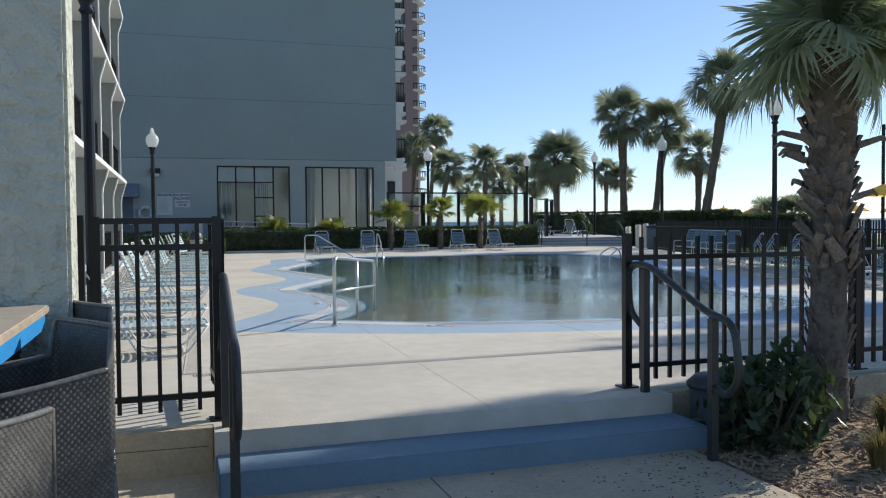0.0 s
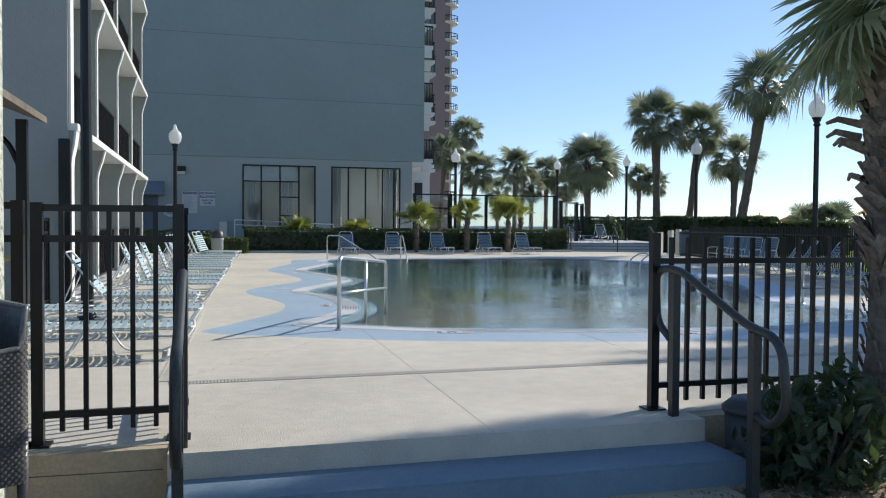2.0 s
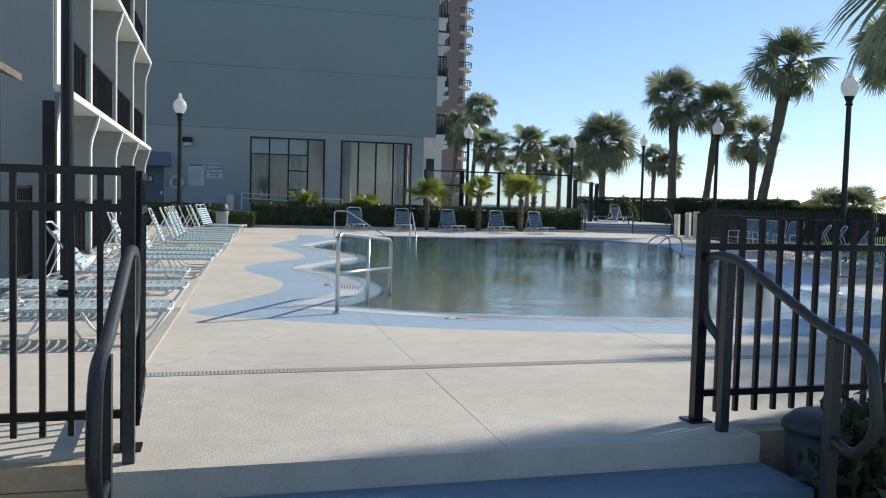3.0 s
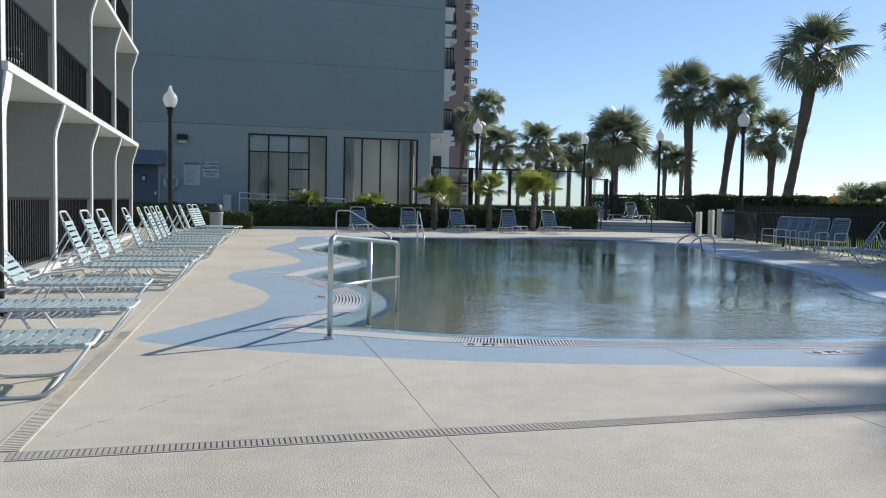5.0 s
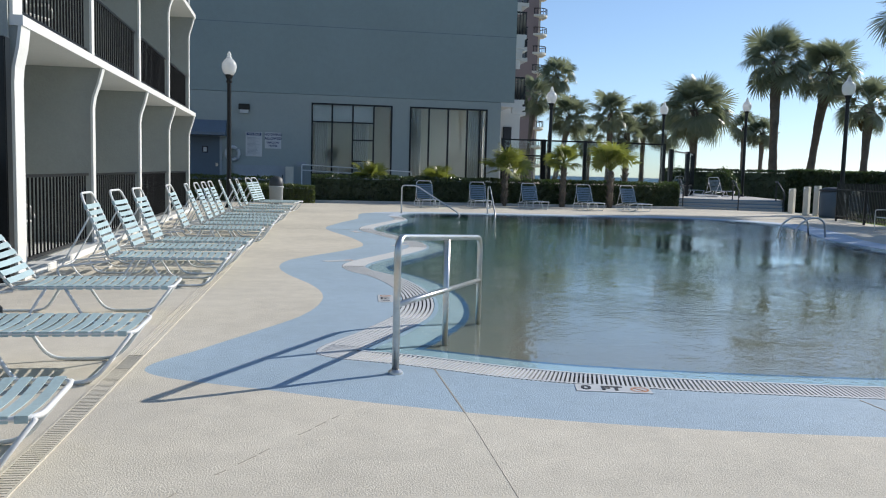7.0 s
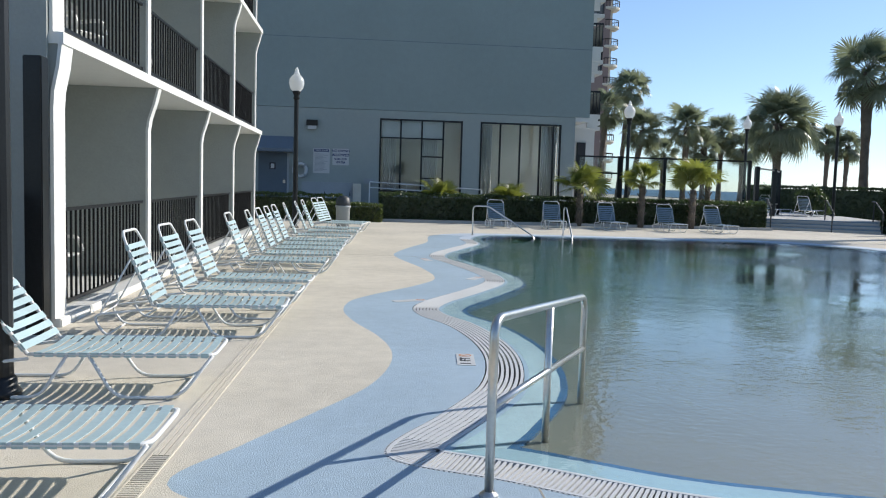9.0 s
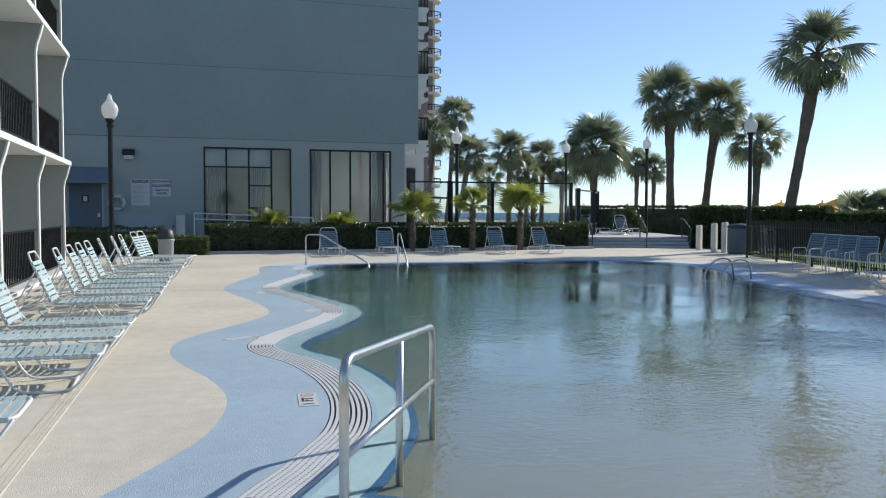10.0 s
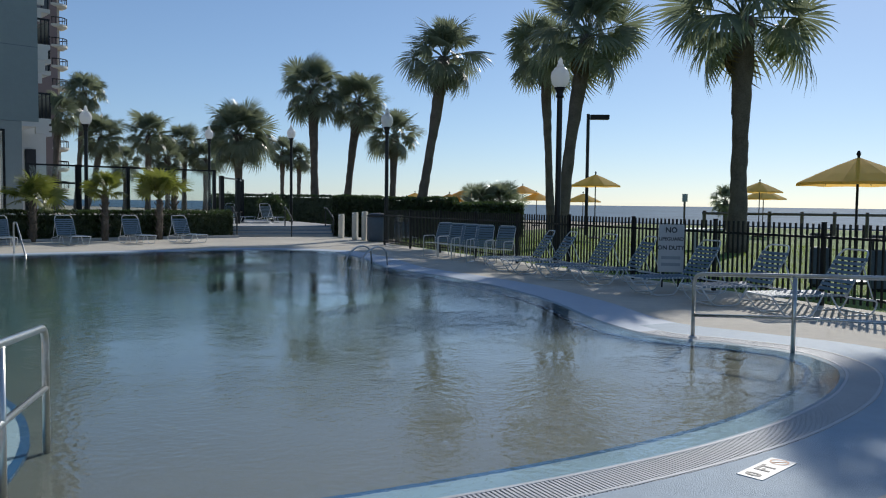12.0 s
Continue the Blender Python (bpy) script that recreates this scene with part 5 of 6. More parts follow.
for y in (12.1, 12.95, 13.8, 14.7):
    copy_thing(ac, pose(FX + FY * y - 0.9, y, 0, 0, 0, 195 + random.uniform(-12, 12)))

# ---- bins, showers, sign ----
tc = thing("trash_can", "grey trash can with a dark domed lid on the deck", "trash can", at=pose(-1.22, 22.3, 0) @ Matrix.Diagonal((0.74, 0.74, 0.95, 1)))
part("body", lathe(bmesh.new(), [(0.24, 0), (0.28, 0.05), (0.30, 0.72), (0.33, 0.74), (0.33, 0.8)], 20), M["trash"], tc, smooth=True)
part("lid", lathe(bmesh.new(), [(0.31, 0.8), (0.31, 0.88), (0.27, 1.05), (0.14, 1.12), (0.05, 1.13)], 20), M["trash_lid"], tc, smooth=True)
for x, y, h in ((20.0, 26.2, 1.05), (19.7, 24.75, 1.15), (19.65, 24.0, 1.2), (19.3, 21.3, 1.1)):
    sp = thing("shower_post", "ivory rinse shower post by the deck", "shower", "shower posts", pose(x, y, 0, 0, 0, 35))
    part("column", boxed(-0.14, 0.14, -0.1, 0.1, 0, h, bevel=0.02), M["ivory"], sp)
    part("tap", tube(bmesh.new(), rounded([(-0.1, 0, h - 0.1), (-0.32, 0, h - 0.05), (-0.36, 0, h - 0.2)], 0.06), 0.02, 6), M["steel"], sp)
tb = thing("towel_bin", "large dark slatted towel bin beside the showers", "bin", at=pose(19.6, 23.0, 0, 0, 0, 35))
part("body", lathe(bmesh.new(), [(0.42, 0), (0.46, 0.1), (0.46, 0.95), (0.42, 1.0)], 20), M["door"], tb, smooth=True)
part("lid", lathe(bmesh.new(), [(0.48, 1.0), (0.48, 1.06), (0.3, 1.14), (0.05, 1.16)], 20), M["trash_lid"], tb, smooth=True)
sx, sy = FX + FY * 5.3 - 0.45, 5.3
sg = thing("lifeguard_sign", "white no lifeguard on duty sign standing before the fence", "sign", at=pose(sx, sy, 0, 0, 0, -55))
part("panel", boxed(-0.24, 0.24, -0.015, 0.015, 0.30, 1.22), M["sign_white"], sg)
for x in (-0.15, 0.15):
    part("stake", boxed(x - 0.015, x + 0.015, 0.016, 0.04, 0, 1.2), M["black"], sg)
for text, z, s in (("NO", 1.11, 0.14), ("LIFEGUARD", 0.94, 0.09), ("ON DUTY", 0.77, 0.11)):
    words(text, s, pose(0, -0.017, z, 90), M["ink_black"], sg)
for z in (0.58, 0.45):
    part("print_bar", boxed(-0.18, 0.18, -0.018, -0.015, z - 0.03, z + 0.03), M["cabinet"], sg)

# ---- umbrellas ----
def umbrella(x, y, z, top, r, turn):
    u = thing("beach_umbrella", "open yellow canvas market umbrella on a dark pole", "umbrella", "yellow umbrellas", pose(x, y, z, 0, 0, turn))
    h = top - z
    part("pole", tube(bmesh.new(), [(0, 0, 0), (0, 0, h + 0.02)], 0.028, 8), M["black"], u)
    bm = bmesh.new()
    for k in range(8):
        a, b = 2 * math.pi * k / 8, 2 * math.pi * (k + 1) / 8
        def pt(t, f):
            d = Vector((math.cos(t), math.sin(t), 0)) * r * f
            return d + Vector((0, 0, h - 0.02 - 0.56 * f * (0.85 + 0.15 * f)))
        half = (a + b) / 2
        cols = [[pt(a, f) for f in (0.02, 0.35, 0.7, 1.0)], [pt(half, f * 0.93) - Vector((0, 0, 0.03 * f)) for f in (0.02, 0.35, 0.7, 1.0)], [pt(b, f) for f in (0.02, 0.35, 0.7, 1.0)]]
        for ca, cb in zip(cols, cols[1:]):
            for i in range(3):
                bm.faces.new([bm.verts.new(q) for q in (ca[i], ca[i + 1], cb[i + 1], cb[i])])
            e = Vector((0, 0, -0.06))
            bm.faces.new([bm.verts.new(q) for q in (ca[3], ca[3] + e, cb[3] + e, cb[3])])
    bmesh.ops.remove_doubles(bm, verts=bm.verts, dist=0.002)
    canopy = part("canopy", bm, M["umbrella"], u)
    for k in range(8):
        a = 2 * math.pi * k / 8
        part("rib", tube(bmesh.new(), [(0, 0, h - 0.06), (r * 0.99 * math.cos(a), r * 0.99 * math.sin(a), h - 0.595)], 0.01, 4), M["bark"], canopy)
    part("finial", lathe(bmesh.new(), [(0.03, h), (0.05, h + 0.05), (0.02, h + 0.12)], 8), M["black"], canopy)
    part("base", lathe(bmesh.new(), [(0.3, 0), (0.3, 0.06), (0.06, 0.12)], 14), M["black"], u)


for x, y, top, t in ((40.9, 46.4, 2.4, 0), (39.6, 40.9, 2.3, 20), (40.2, 40.0, 2.6, 5), (44.9, 38.6, 3.0, 10), (45.8, 38.0, 2.5, 30), (31.8, 21.6, 3.1, 12), (42.9, 18.9, 3.0, 0), (45.7, 20.1, 2.65, 22), (44.87, 32.84, 2.4, 22), (18.0, 3.77, 2.70, 9)):
    umbrella(x, y, -0.06, top, 1.28, t)
pst = thing("beach_sign", "small pale sign on a post by the beach", "sign", at=pose(41.8, 22.9, -0.06, 0, 0, -45))
part("post", boxed(-0.05, 0.05, -0.05, 0.05, 0, 1.9), M["bark"], pst)
part("panel", boxed(-0.15, 0.15, -0.08, -0.05, 1.9, 2.35), M["cabinet"], pst)
bw = thing("boardwalk_rail", "weathered wooden boardwalk railing by the beach", "railing")
for i in range(8):
    part("post", boxed(40.0 + i * 1.3, 40.14 + i * 1.3, 20.5 - i * 1.2, 20.64 - i * 1.2, -0.06, 1.35), M["bark"], bw)
part("rail", tube(bmesh.new(), [(39.9, 20.6, 1.2), (49.3, 12.0, 1.2)], 0.07, 4), M["bark"], bw)
tagged(part("lawn_table", boxed(26.5, 28.5, 12.8, 13.8, 0.66, 0.74, bevel=0.02), M["sign_white"]), "white table top on the lawn", "table")
for dx, dy in ((26.7, 12.95), (28.3, 12.95), (26.7, 13.65), (28.3, 13.65)):
    part("leg", boxed(dx - 0.05, dx + 0.05, dy - 0.05, dy + 0.05, -0.06, 0.66), M["sign_white"], bpy.data.objects["lawn_table"])

def lawn_bin(x, y, turn):
    b = thing("lawn_bin", "dark square litter bin with a hooded lid on the lawn", "bin", "lawn bins", pose(x, y, -0.06, 0, 0, turn))
    part("body", boxed(-0.19, 0.19, -0.19, 0.19, 0.06, 0.82, bevel=0.02), M["door"], b)
    part("plinth", boxed(-0.16, 0.16, -0.16, 0.16, 0, 0.06), M["black"], b)
    lid = part("lid", boxed(-0.21, 0.21, -0.21, 0.21, 1.04, 1.11, bevel=0.02), M["trash_lid"], b)
    for px in (-0.17, 0.17):
        for py in (-0.17, 0.17):
            part("lid_post", boxed(px - 0.02, px + 0.02, py - 0.02, py + 0.02, 0.82, 1.04), M["black"], lid)


lawn_bin(16.6, 3.9, 20)
lawn_bin(16.7, 2.75, 28)
# ---- palms ----
def fan_mesh(name, seed, n, r, droop, material, petiole):
    """A costapalmate fan leaf along +x: petiole, then split pleated segments."""
    rnd = random.Random(seed)
    bm = bmesh.new()
    c = Vector((petiole, 0, 0.10 * petiole))
    tube(bm, [(0, 0, 0), (petiole * 0.5, 0, 0.10 * petiole), tuple(c)], [0.025, 0.018, 0.014], 4, False)
    for k in range(n):
        a = radians(-140 + 280 * (k + 0.5) / n + rnd.uniform(-3, 3))
        l = r * (1.0 - 0.28 * (abs(a) / radians(140)) ** 2) * rnd.uniform(0.88, 1.08)
        d, s = Vector((math.cos(a), math.sin(a), 0)), Vector((-math.sin(a), math.cos(a), 0))
        w = 2 * r * math.sin(radians(140) / n) * 0.27
        def at(f, side, lift):
            z = -droop * l * f ** 2.2 + 0.05 * (1 - f) + lift
            return c + d * (l * f * (1 - 0.12 * droop * f)) + s * side + Vector((0, 0, z))
        prev = [bm.verts.new(at(0.03, -0.006, 0)), bm.verts.new(at(0.03, 0.006, 0))]
        for f, ww in ((0.30, w * 0.58), (0.56, w), (0.80, w * 0.55)):
            cur = [bm.verts.new(at(f, -ww, 0)), bm.verts.new(at(f, ww, 0.012))]
            bm.faces.new((prev[0], cur[0], cur[1], prev[1]))
            prev = cur
        tip = bm.verts.new(at(1.0, rnd.uniform(-0.03, 0.03), -0.05 * droop))
        bm.faces.new((prev[0], tip, prev[1]))
    return link_mesh(name, bm, material)


FANS = [fan_mesh("frond", s, 34, 0.84, dr, M["frond"], p) for s, dr, p in ((1, 0.14, 0.90), (2, 0.28, 1.02), (3, 0.5, 0.98))]
FANS_LIT = [fan_mesh("frond", s, 24, 0.60, dr, M["frond_bright"], p) for s, dr, p in ((6, 0.08, 0.5), (7, 0.3, 0.66))]
FANS_NEAR = [fan_mesh("frond", s, 56, 1.2, dr, M["frond_near"], 0.65) for s, dr in ((11, 0.12), (12, 0.25), (13, 0.45))]
DRY = fan_mesh("dry_frond", 9, 18, 0.75, 1.1, M["frond_dry"], 0.8)
def crown(p, o, n, r, seed, fans, low=-45, dry=1):
    rnd = random.Random(seed)
    for k in range(n):
        f = (k + 0.5) / n
        el = 86 - (86 - low) * f + rnd.uniform(-7, 7)
        az = k * 137.5 + rnd.uniform(-12, 12)
        s = r * rnd.uniform(0.8, 1.1) * (0.85 if el > 60 else 1.0)
        m = Matrix.Translation(o) @ pose(0, 0, 0, 0, 0, az) @ pose(0, 0, 0, 0, -el, 0) @ pose(0, 0, 0, rnd.uniform(-60, 60), 0, 0) @ Matrix.Scale(s, 4)
        piece("frond", fans[2 if len(fans) > 2 and el < 5 else k % min(2, len(fans))], p, m)
    for k in range(dry):
        piece("dry_frond", DRY, p, Matrix.Translation(o - Vector((0, 0, 0.25))) @ pose(0, 0, 0, 0, 0, rnd.uniform(0, 360)) @ pose(0, 0, 0, 0, 62 + rnd.uniform(-8, 8), 0) @ Matrix.Scale(r * 0.75, 4))


def palm(base, top, r, seed, n=44, rad=0.24, bend=0.0, label="tall cabbage palm with a rough trunk and dark fan fronds", fans=None, wobble=0.015, low=-66):
    p = thing("palm_tree", label, "palm tree", "cabbage palms")
    b, t = Vector(base), Vector(top)
    rnd = random.Random(seed + 50)
    pts, radii = [], []
    for i in range(29):
        f = i / 28
        q = b.lerp(t, f) + Vector((t.x - b.x, t.y - b.y, 0)) * bend * math.sin(math.pi * f)
        q += Vector((rnd.uniform(-1, 1), rnd.uniform(-1, 1), 0)) * wobble * (0 if i == 0 else 1)
        pts.append(q)
        radii.append(rad * (1.2 - 0.35 * min(1, f * 3) + 0.30 * max(0, min(1, (f - 0.5) * 3.5)) + 0.02 * math.sin(i * 2.4)) * (0.95 + 0.1 * rnd.random()))
    part("trunk", tube(bmesh.new(), pts, radii, 12), M["bark"], p, smooth=True)
    crown(p, pts[-1], int(n * 1.12), r, seed, fans or FANS, low)
    return p


# palms by the lawn and beach
palm((24.69, 26.87, -0.1), (25.72, 26.02, 8.5), 1.3, 1, 34, 0.25, 0.06, "tall leaning cabbage palm beside the lawn fence")
palm((28.15, 21.2, -0.1), (27.85, 21.55, 8.4), 1.2, 2, 34, 0.20)
palm((24.52, 17.64, -0.1), (25.2, 16.98, 8.2), 1.5, 3, 34, 0.265, -0.12, "cabbage palm with a thick leaning trunk on the lawn", low=-56)
palm((26.75, 11.32, -0.1), (26.8, 11.35, 8.2), 1.92, 4, 30, 0.325, 1.0, "cabbage palm with a thick trunk on the lawn", wobble=0.02, low=-40)
palm((31.93, 46.8, 0), (31.75, 46.9, 9.5), 1.6, 5, 36, 0.31)
palm((34.85, 47.2, 0), (35.7, 46.7, 8.9), 1.55, 6, 36, 0.30, -0.12)
palm((36.37, 43.6, 0), (36.55, 43.5, 6.4), 1.4, 7, 32, 0.26)
palm((27.4, 49.5, 0), (27.25, 49.55, 6.2), 1.65, 8, 50, 0.29, 0, "bushy cabbage palm with a full round crown")
palm((23.6, 72.6, 0), (24.3, 72.3, 10.9), 1.3, 9, 36, 0.24)
palm((22.6, 67.4, 0), (24.0, 67.2, 6.7), 1.35, 10, 36, 0.24, 0.1)
palm((20.7, 69.6, 0), (21.2, 69.0, 8.6), 1.3, 21, 36, 0.24)
palm((27.4, 66.0, 0), (27.5, 65.9, 7.0), 1.4, 11, 36, 0.24)
palm((29.6, 67.0, 0), (29.6, 67.0, 5.4), 1.2, 22, 30, 0.24)
palm((32.2, 69.4, 0), (32.2, 69.3, 6.9), 1.25, 12, 36, 0.24)
palm((33.9, 68.6, 0), (34.0, 68.6, 5.4), 1.15, 23, 30, 0.24)
palm((29.2, 76.0, 0), (29.3, 76.0, 5.1), 1.2, 13, 30, 0.22)
palm((50.2, 82.4, 0), (50.3, 82.4, 7.4), 1.3, 14, 36, 0.26)
palm((51.9, 81.5, 0), (52.0, 81.4, 6.8), 1.2, 15, 36, 0.26)
palm((32.2, 28.35, -0.1), (32.15, 28.4, 1.5), 0.95, 16, 38, 0.2, 0, "short bushy cabbage palm behind the lawn fence")
palm((31.0, 28.8, -0.1), (31.0, 28.8, 1.45), 0.85, 24, 34, 0.2, 0, "short bushy cabbage palm behind the lawn fence")
palm((51.7, 25.9, -0.1), (51.7, 25.9, 2.0), 0.75, 17, 26, 0.16, 0, "small young palm near the beach")
# Unseen palms added beside the view so that their crowns shade deck and steps
palm((9.4, -6.9, -0.3), (9.6, -6.7, 5.0), 1.1, 18, 40, 0.25)
palm((27.1, 4.5, -0.1), (26.2, 5.5, 12.0), 1.3, 19, 36, 0.22)
palm((14.1, -0.65, -0.1), (13.9, -0.4, 9.0), 0.72, 25, 20, 0.2)
palm((15.8, -0.45, -0.1), (15.6, -0.25, 9.0), 0.72, 26, 20, 0.2)

# palm at the gateway, with old leaf bases on its trunk
near_palm = palm((2.84, -5.6, -0.3), (2.88, -5.62, 2.70), 0.56, 20, 27, 0.155, 0, "stout cabbage palm with woody leaf bases beside the gateway", FANS_NEAR, 0.0, -28)
bm = bmesh.new()
v = [bm.verts.new(p) for p in ((-0.075, 0, -0.16), (0.075, 0, -0.16), (0.05, 0.09, 0.10), (-0.05, 0.09, 0.10), (-0.06, 0.03, -0.16), (0.06, 0.03, -0.16), (0.03, 0.13, 0.10), (-0.03, 0.13, 0.10))]
for f in ((4, 5, 6, 7), (0, 4, 7, 3), (5, 1, 2, 6), (3, 7, 6, 2), (0, 1, 5, 4)):
    bm.faces.new([v[i] for i in f])
boot_dark = link_mesh("leaf_base", bm.copy(), M["bark"])
boot = link_mesh("leaf_base", bm, M["boot"])
random.seed(21)
for k in range(270):
    f = k / 270
    z = -0.1 + 2.4 * f
    rr = 0.19 - 0.045 * f
    a = k * 137.5 + random.uniform(-30, 30)
    piece("leaf_base", boot_dark if z < 1.05 else boot, near_palm, pose(2.85, -5.61, z + random.uniform(-0.04, 0.04)) @ pose(0, 0, 0, 0, 0, a) @ pose(0, rr - 0.02, 0, *((random.uniform(-7, 4), random.uniform(-14, 14)) if z < 1.0 else (random.uniform(-30, 0), random.uniform(-34, 34))), 0) @ Matrix.Scale((0.26 if z < 1.05 else 0.6) * random.choice((0.55, 0.8, 1.0, 1.25)), 4))
for k in range(9):
    a = random.uniform(0, 360)
    z = random.uniform(1.5, 2.35)
    me = link_mesh("leaf_stub", tube(bmesh.new(), [(0, 0.2, 0), (0, 0.36, 0.05), (random.uniform(-0.05, 0.05), 0.42, 0.02)], [0.03, 0.022, 0.012], 5), M["boot"])
    piece("leaf_stub", me, near_palm, pose(2.85, -5.61, z, 0, 0, a))

# low palms in the hedge row
for k, (x, y, z, r, n, h) in enumerate(((2.5, 29.3, 0.95, 0.9, 15, 0), (5.3, 29.3, 0.9, 0.85, 14, 0), (8.05, 28.3, 1.5, 1.15, 17, 1), (10.6, 28.3, 1.85, 0.95, 16, 1), (12.75, 28.35, 1.6, 1.3, 15, 2), (13.9, 29.6, 1.9, 0.75, 8, 1))):
    p = thing("young_palm", "bright green young fan palm in the hedge", "palm tree", "young palms")
    part("trunk", tube(bmesh.new(), [(x, y, 0), (x + 0.02, y, z * 0.5), (x, y, z)], [0.13, 0.12, 0.11], 10), M["bark"], p, smooth=True)
    for i in range(26 if h else 0):
        piece("leaf_base", boot_dark, p, pose(x, y, 0.1 + (z - 0.15) * i / 26, 0, 0, i * 137.5) @ pose(0, 0.10, 0, random.uniform(-20, 5), random.uniform(-30, 30), 0) @ Matrix.Scale(0.75, 4))
    crown(p, Vector((x, y, z)), n, r, 70 + k, FANS_LIT, (10, -18, 25)[h], 0)

# ---- hedges and shrubs ----
def leaves(name, place, n, size, material, seed, label, category, parent=None, kind=""):
    rnd = random.Random(seed)
    bm = bmesh.new()
    for k in range(n):
        p = place(rnd)
        if p is None:
            continue
        m = pose(*p, rnd.uniform(-80, 80), rnd.uniform(-80, 80), rnd.uniform(0, 360))
        s = size * rnd.uniform(0.6, 1.3)
        q = [m @ Vector(c) * 1.0 for c in ((-s, 0, 0), (0, -s * 0.45, 0.1 * s), (s, 0, 0), (0, s * 0.45, 0.1 * s))]
        bm.faces.new([bm.verts.new(c) for c in q])
    return part(name, bm, material, parent)


def hedge(label, a, b, width, z0, z1, n, seed, material, size=0.07):
    h = thing("hedge", label, "hedge", "", None)
    d = Vector((b[0] - a[0], b[1] - a[1], 0))
    L = d.length
    u, w = d / L, Vector((-d.y, d.x, 0)) / L
    ang = math.degrees(math.atan2(d.y, d.x))
    part("core", boxed(0.08, L - 0.08, -width / 2 + 0.1, width / 2 - 0.1, z0, z1 - 0.12, pose(a[0], a[1], 0, 0, 0, ang)), M["hedge"], h)
    def place(r):
        s = r.random() * L
        bumpy = 0.09 * noise.noise(Vector((a[0] + s * 1.4, seed, z1)))
        side = r.random()
        z = z0 + (z1 - z0) * r.random()
        t = (r.random() - 0.5) * width
        if side < 0.45:
            t = (-width / 2) * (1 + 0.08 * r.uniform(-1, 1)) + bumpy
        elif side < 0.85:
            z = z1 + 0.05 * r.uniform(-1, 1) + bumpy
        elif side < 0.93:
            s = 0.03 * r.random()
        else:
            s = L - 0.03 * r.random()
        p = Vector((a[0], a[1], 0)) + u * s + w * t
        return (p.x, p.y, z)
    leaves("foliage", place, n, size, material, seed, "", "", h)
    return h


hedge("dark clipped hedge along the terrace kerb", (0.1, 29.0), (16.2, 29.55), 1.3, 0.0, 1.08, 15000, 1, M["hedge"])
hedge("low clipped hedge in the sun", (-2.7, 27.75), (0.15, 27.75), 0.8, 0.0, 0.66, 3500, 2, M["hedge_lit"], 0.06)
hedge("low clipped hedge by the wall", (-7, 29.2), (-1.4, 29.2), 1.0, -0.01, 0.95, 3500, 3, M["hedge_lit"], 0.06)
hedge("tall dark hedge beyond the terrace steps", (22.5, 30.2), (26.0, 25.4), 1.6, -0.1, 1.78, 9000, 4, M["hedge"], 0.1)
hedge("tall dark hedge behind the lawn", (25.6, 25.3), (29.5, 25.0), 1.6, -0.1, 1.55, 7000, 5, M["hedge"], 0.1)
hedge("tall dark hedge along the terrace", (23.5, 46.0), (33.0, 40.5), 1.8, 0.0, 1.95, 5000, 6, M["hedge"], 0.1)
hedge("distant dune scrub above the beach", (32, 45), (44, 39), 2.5, -0.36, 1.2, 5000, 7, M["hedge"], 0.2)
sh = thing("shrub", "leafy green shrub beside the steps", "shrub")
for k in range(9):
    a = 2.4 * k
    part("stem", tube(bmesh.new(), [(2.12, -5.85, -0.3), (2.12 + 0.2 * math.cos(a), -5.85 + 0.22 * math.sin(a), 0.03), (2.12 + 0.34 * math.cos(a), -5.85 + 0.34 * math.sin(a), 0.28)], 0.012, 5), M["bark"], sh)
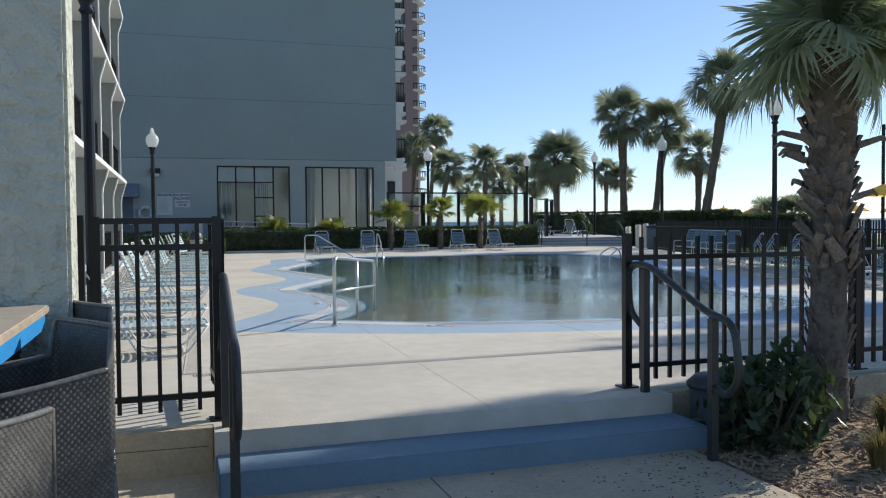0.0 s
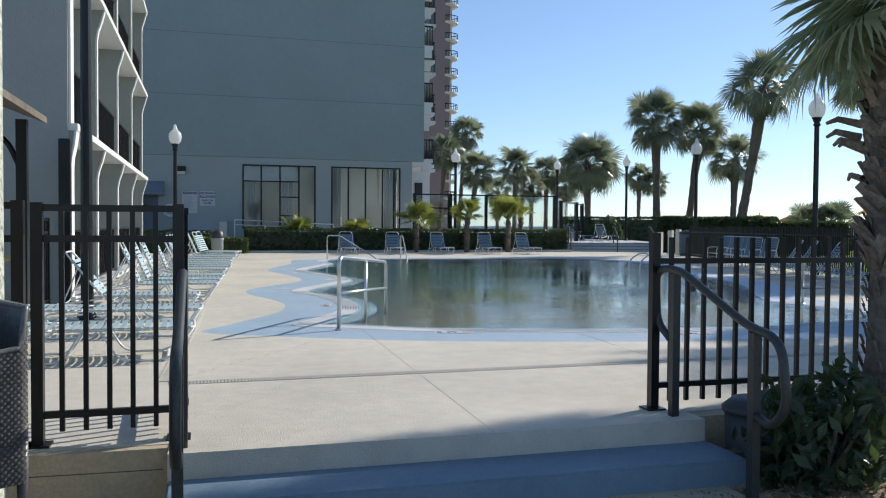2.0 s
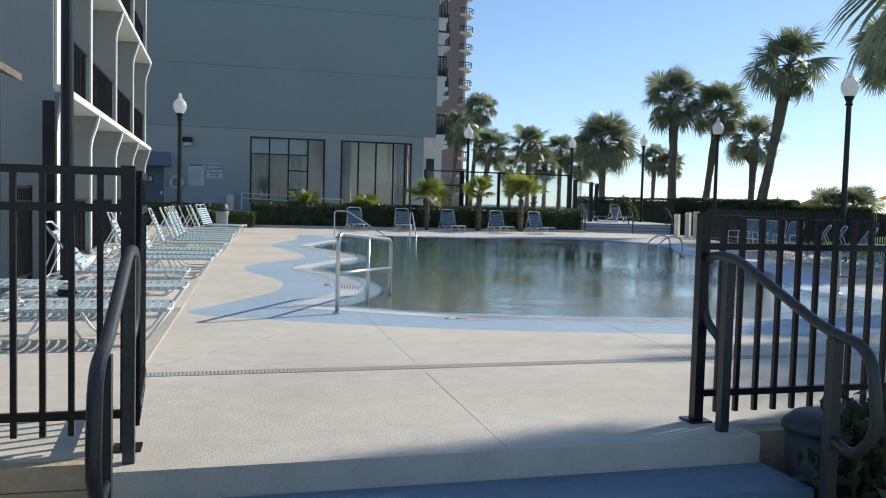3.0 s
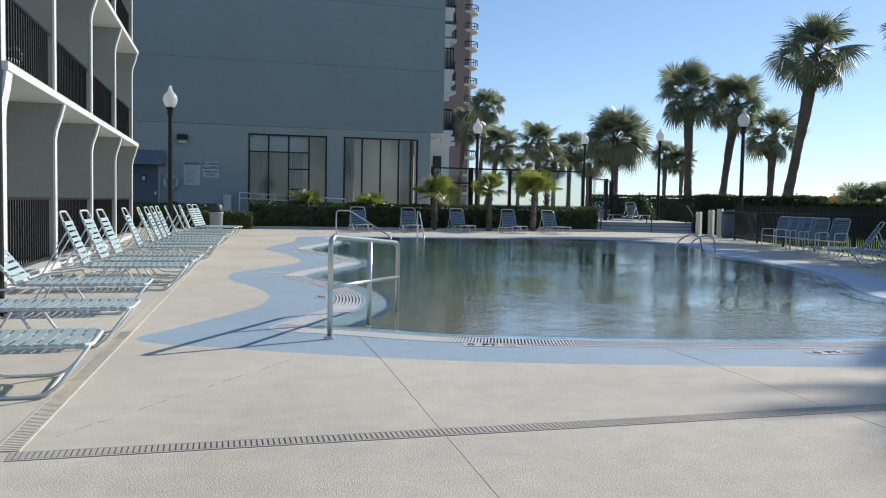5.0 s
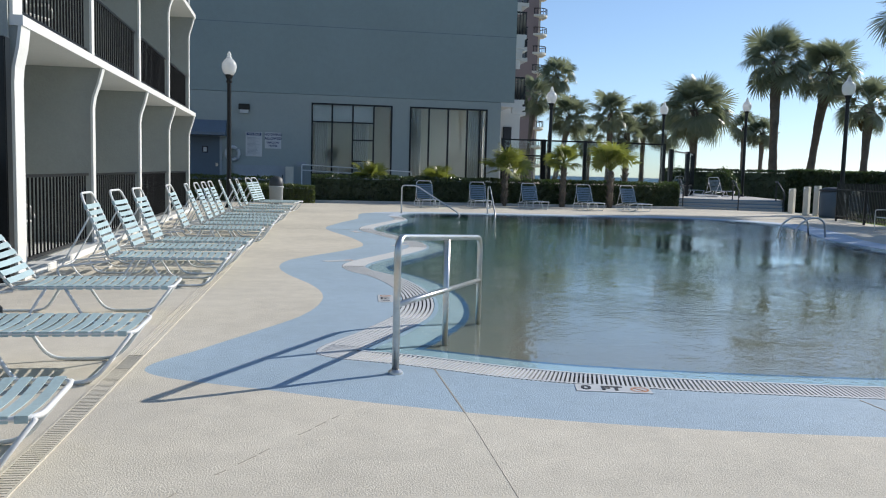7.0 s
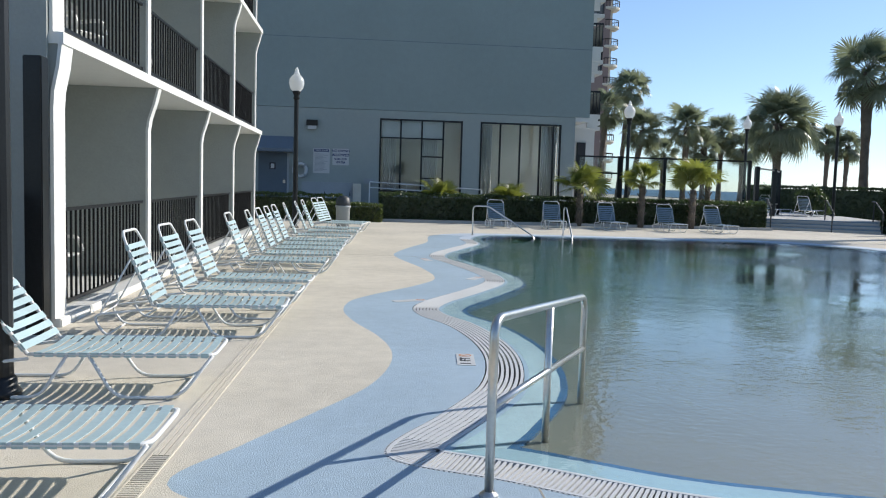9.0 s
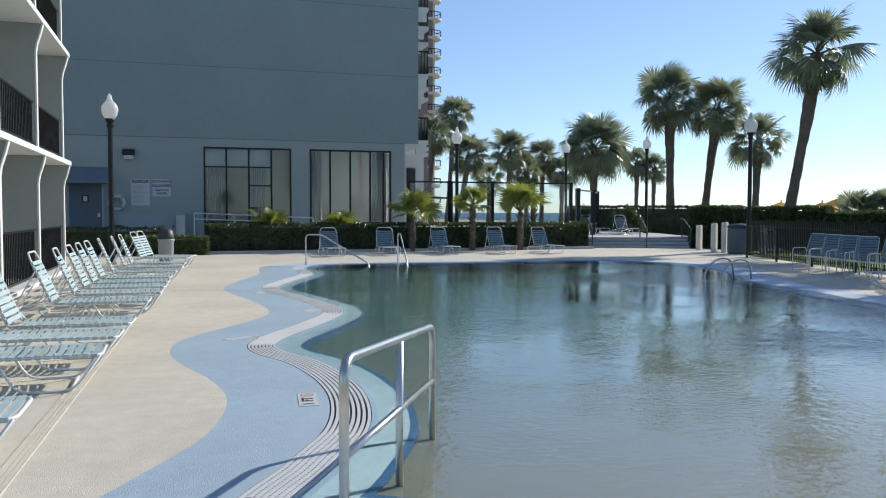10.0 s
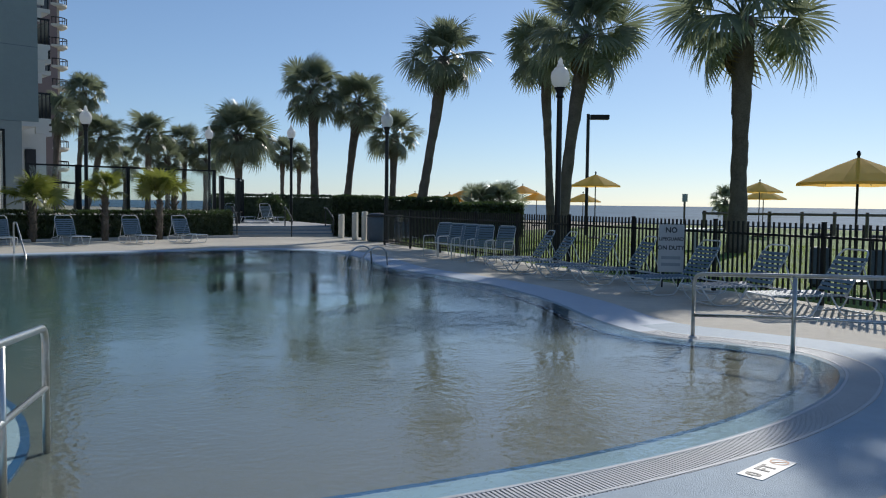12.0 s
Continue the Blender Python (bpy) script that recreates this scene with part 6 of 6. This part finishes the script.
def shrub_place(r):
    v = Vector((r.gauss(0, 1), r.gauss(0, 1), r.gauss(0, 1))).normalized() * (0.35 + 0.65 * r.random() ** 0.5)
    k = 1 + 0.5 * noise.noise(v * 2.2)
    return (2.12 + 0.44 * v.x * k, -5.85 + 0.42 * v.y * k, 0.05 + 0.38 * v.z * k) if noise.noise(v * 3.1 + Vector((4, 1, 7))) > -0.12 else None


leaves("foliage", shrub_place, 1300, 0.065, M["shrub"], 31, "", "", sh)
random.seed(41)
for x, y, h, n in ((2.36, -6.62, 0.32, 420), (3.0, -6.08, 0.42, 460), (3.3, -6.7, 0.4, 300)):
    bm = bmesh.new()
    for i in range(n):
        a, l, t = random.uniform(0, 6.28), random.uniform(0.5, 1.0) * h, random.uniform(0.1, 0.7)
        d, s = Vector((math.cos(a), math.sin(a), 0)), Vector((-math.sin(a), math.cos(a), 0)) * 0.004
        p0 = Vector((x, y, -0.28)) + d * random.uniform(0, 0.08)
        p1 = p0 + d * l * t * 0.4 + Vector((0, 0, l * 0.75))
        p2 = p1 + d * l * t * 0.6 + Vector((0, 0, l * (0.3 - 0.4 * t)))
        va = [bm.verts.new(q) for q in (p0 - s, p0 + s, p1 + s, p1 - s, p2)]
        bm.faces.new((va[0], va[1], va[2], va[3]))
        bm.faces.new((va[3], va[2], va[4]))
    tagged(part("grass_tuft", bm, M["dune"]), "dry tan ornamental grass tuft in the bed", "grass", "grass tufts")
bush = thing("shrub", "low rounded dark shrub on the terrace", "shrub", at=pose(21.9, 35.4, 0.45))
for k in range(6):
    part("stem", tube(bmesh.new(), [(0, 0, 0), (0.45 * math.cos(k * 1.05), 0.45 * math.sin(k * 1.05), 0.7)], [0.03, 0.012], 5), M["bark"], bush)
def bush_place(r):
    a, e, k = r.uniform(0, 6.283), math.asin(r.random()), 0.72 + 0.28 * r.random()
    k *= 1 + 0.25 * noise.noise(Vector((math.cos(a) * 2, math.sin(a) * 2, e * 2)))
    return (0.95 * k * math.cos(e) * math.cos(a), 0.95 * k * math.cos(e) * math.sin(a), 0.15 + 1.25 * k * math.sin(e))


leaves("foliage", bush_place, 2200, 0.09, M["hedge"], 33, "", "", bush)
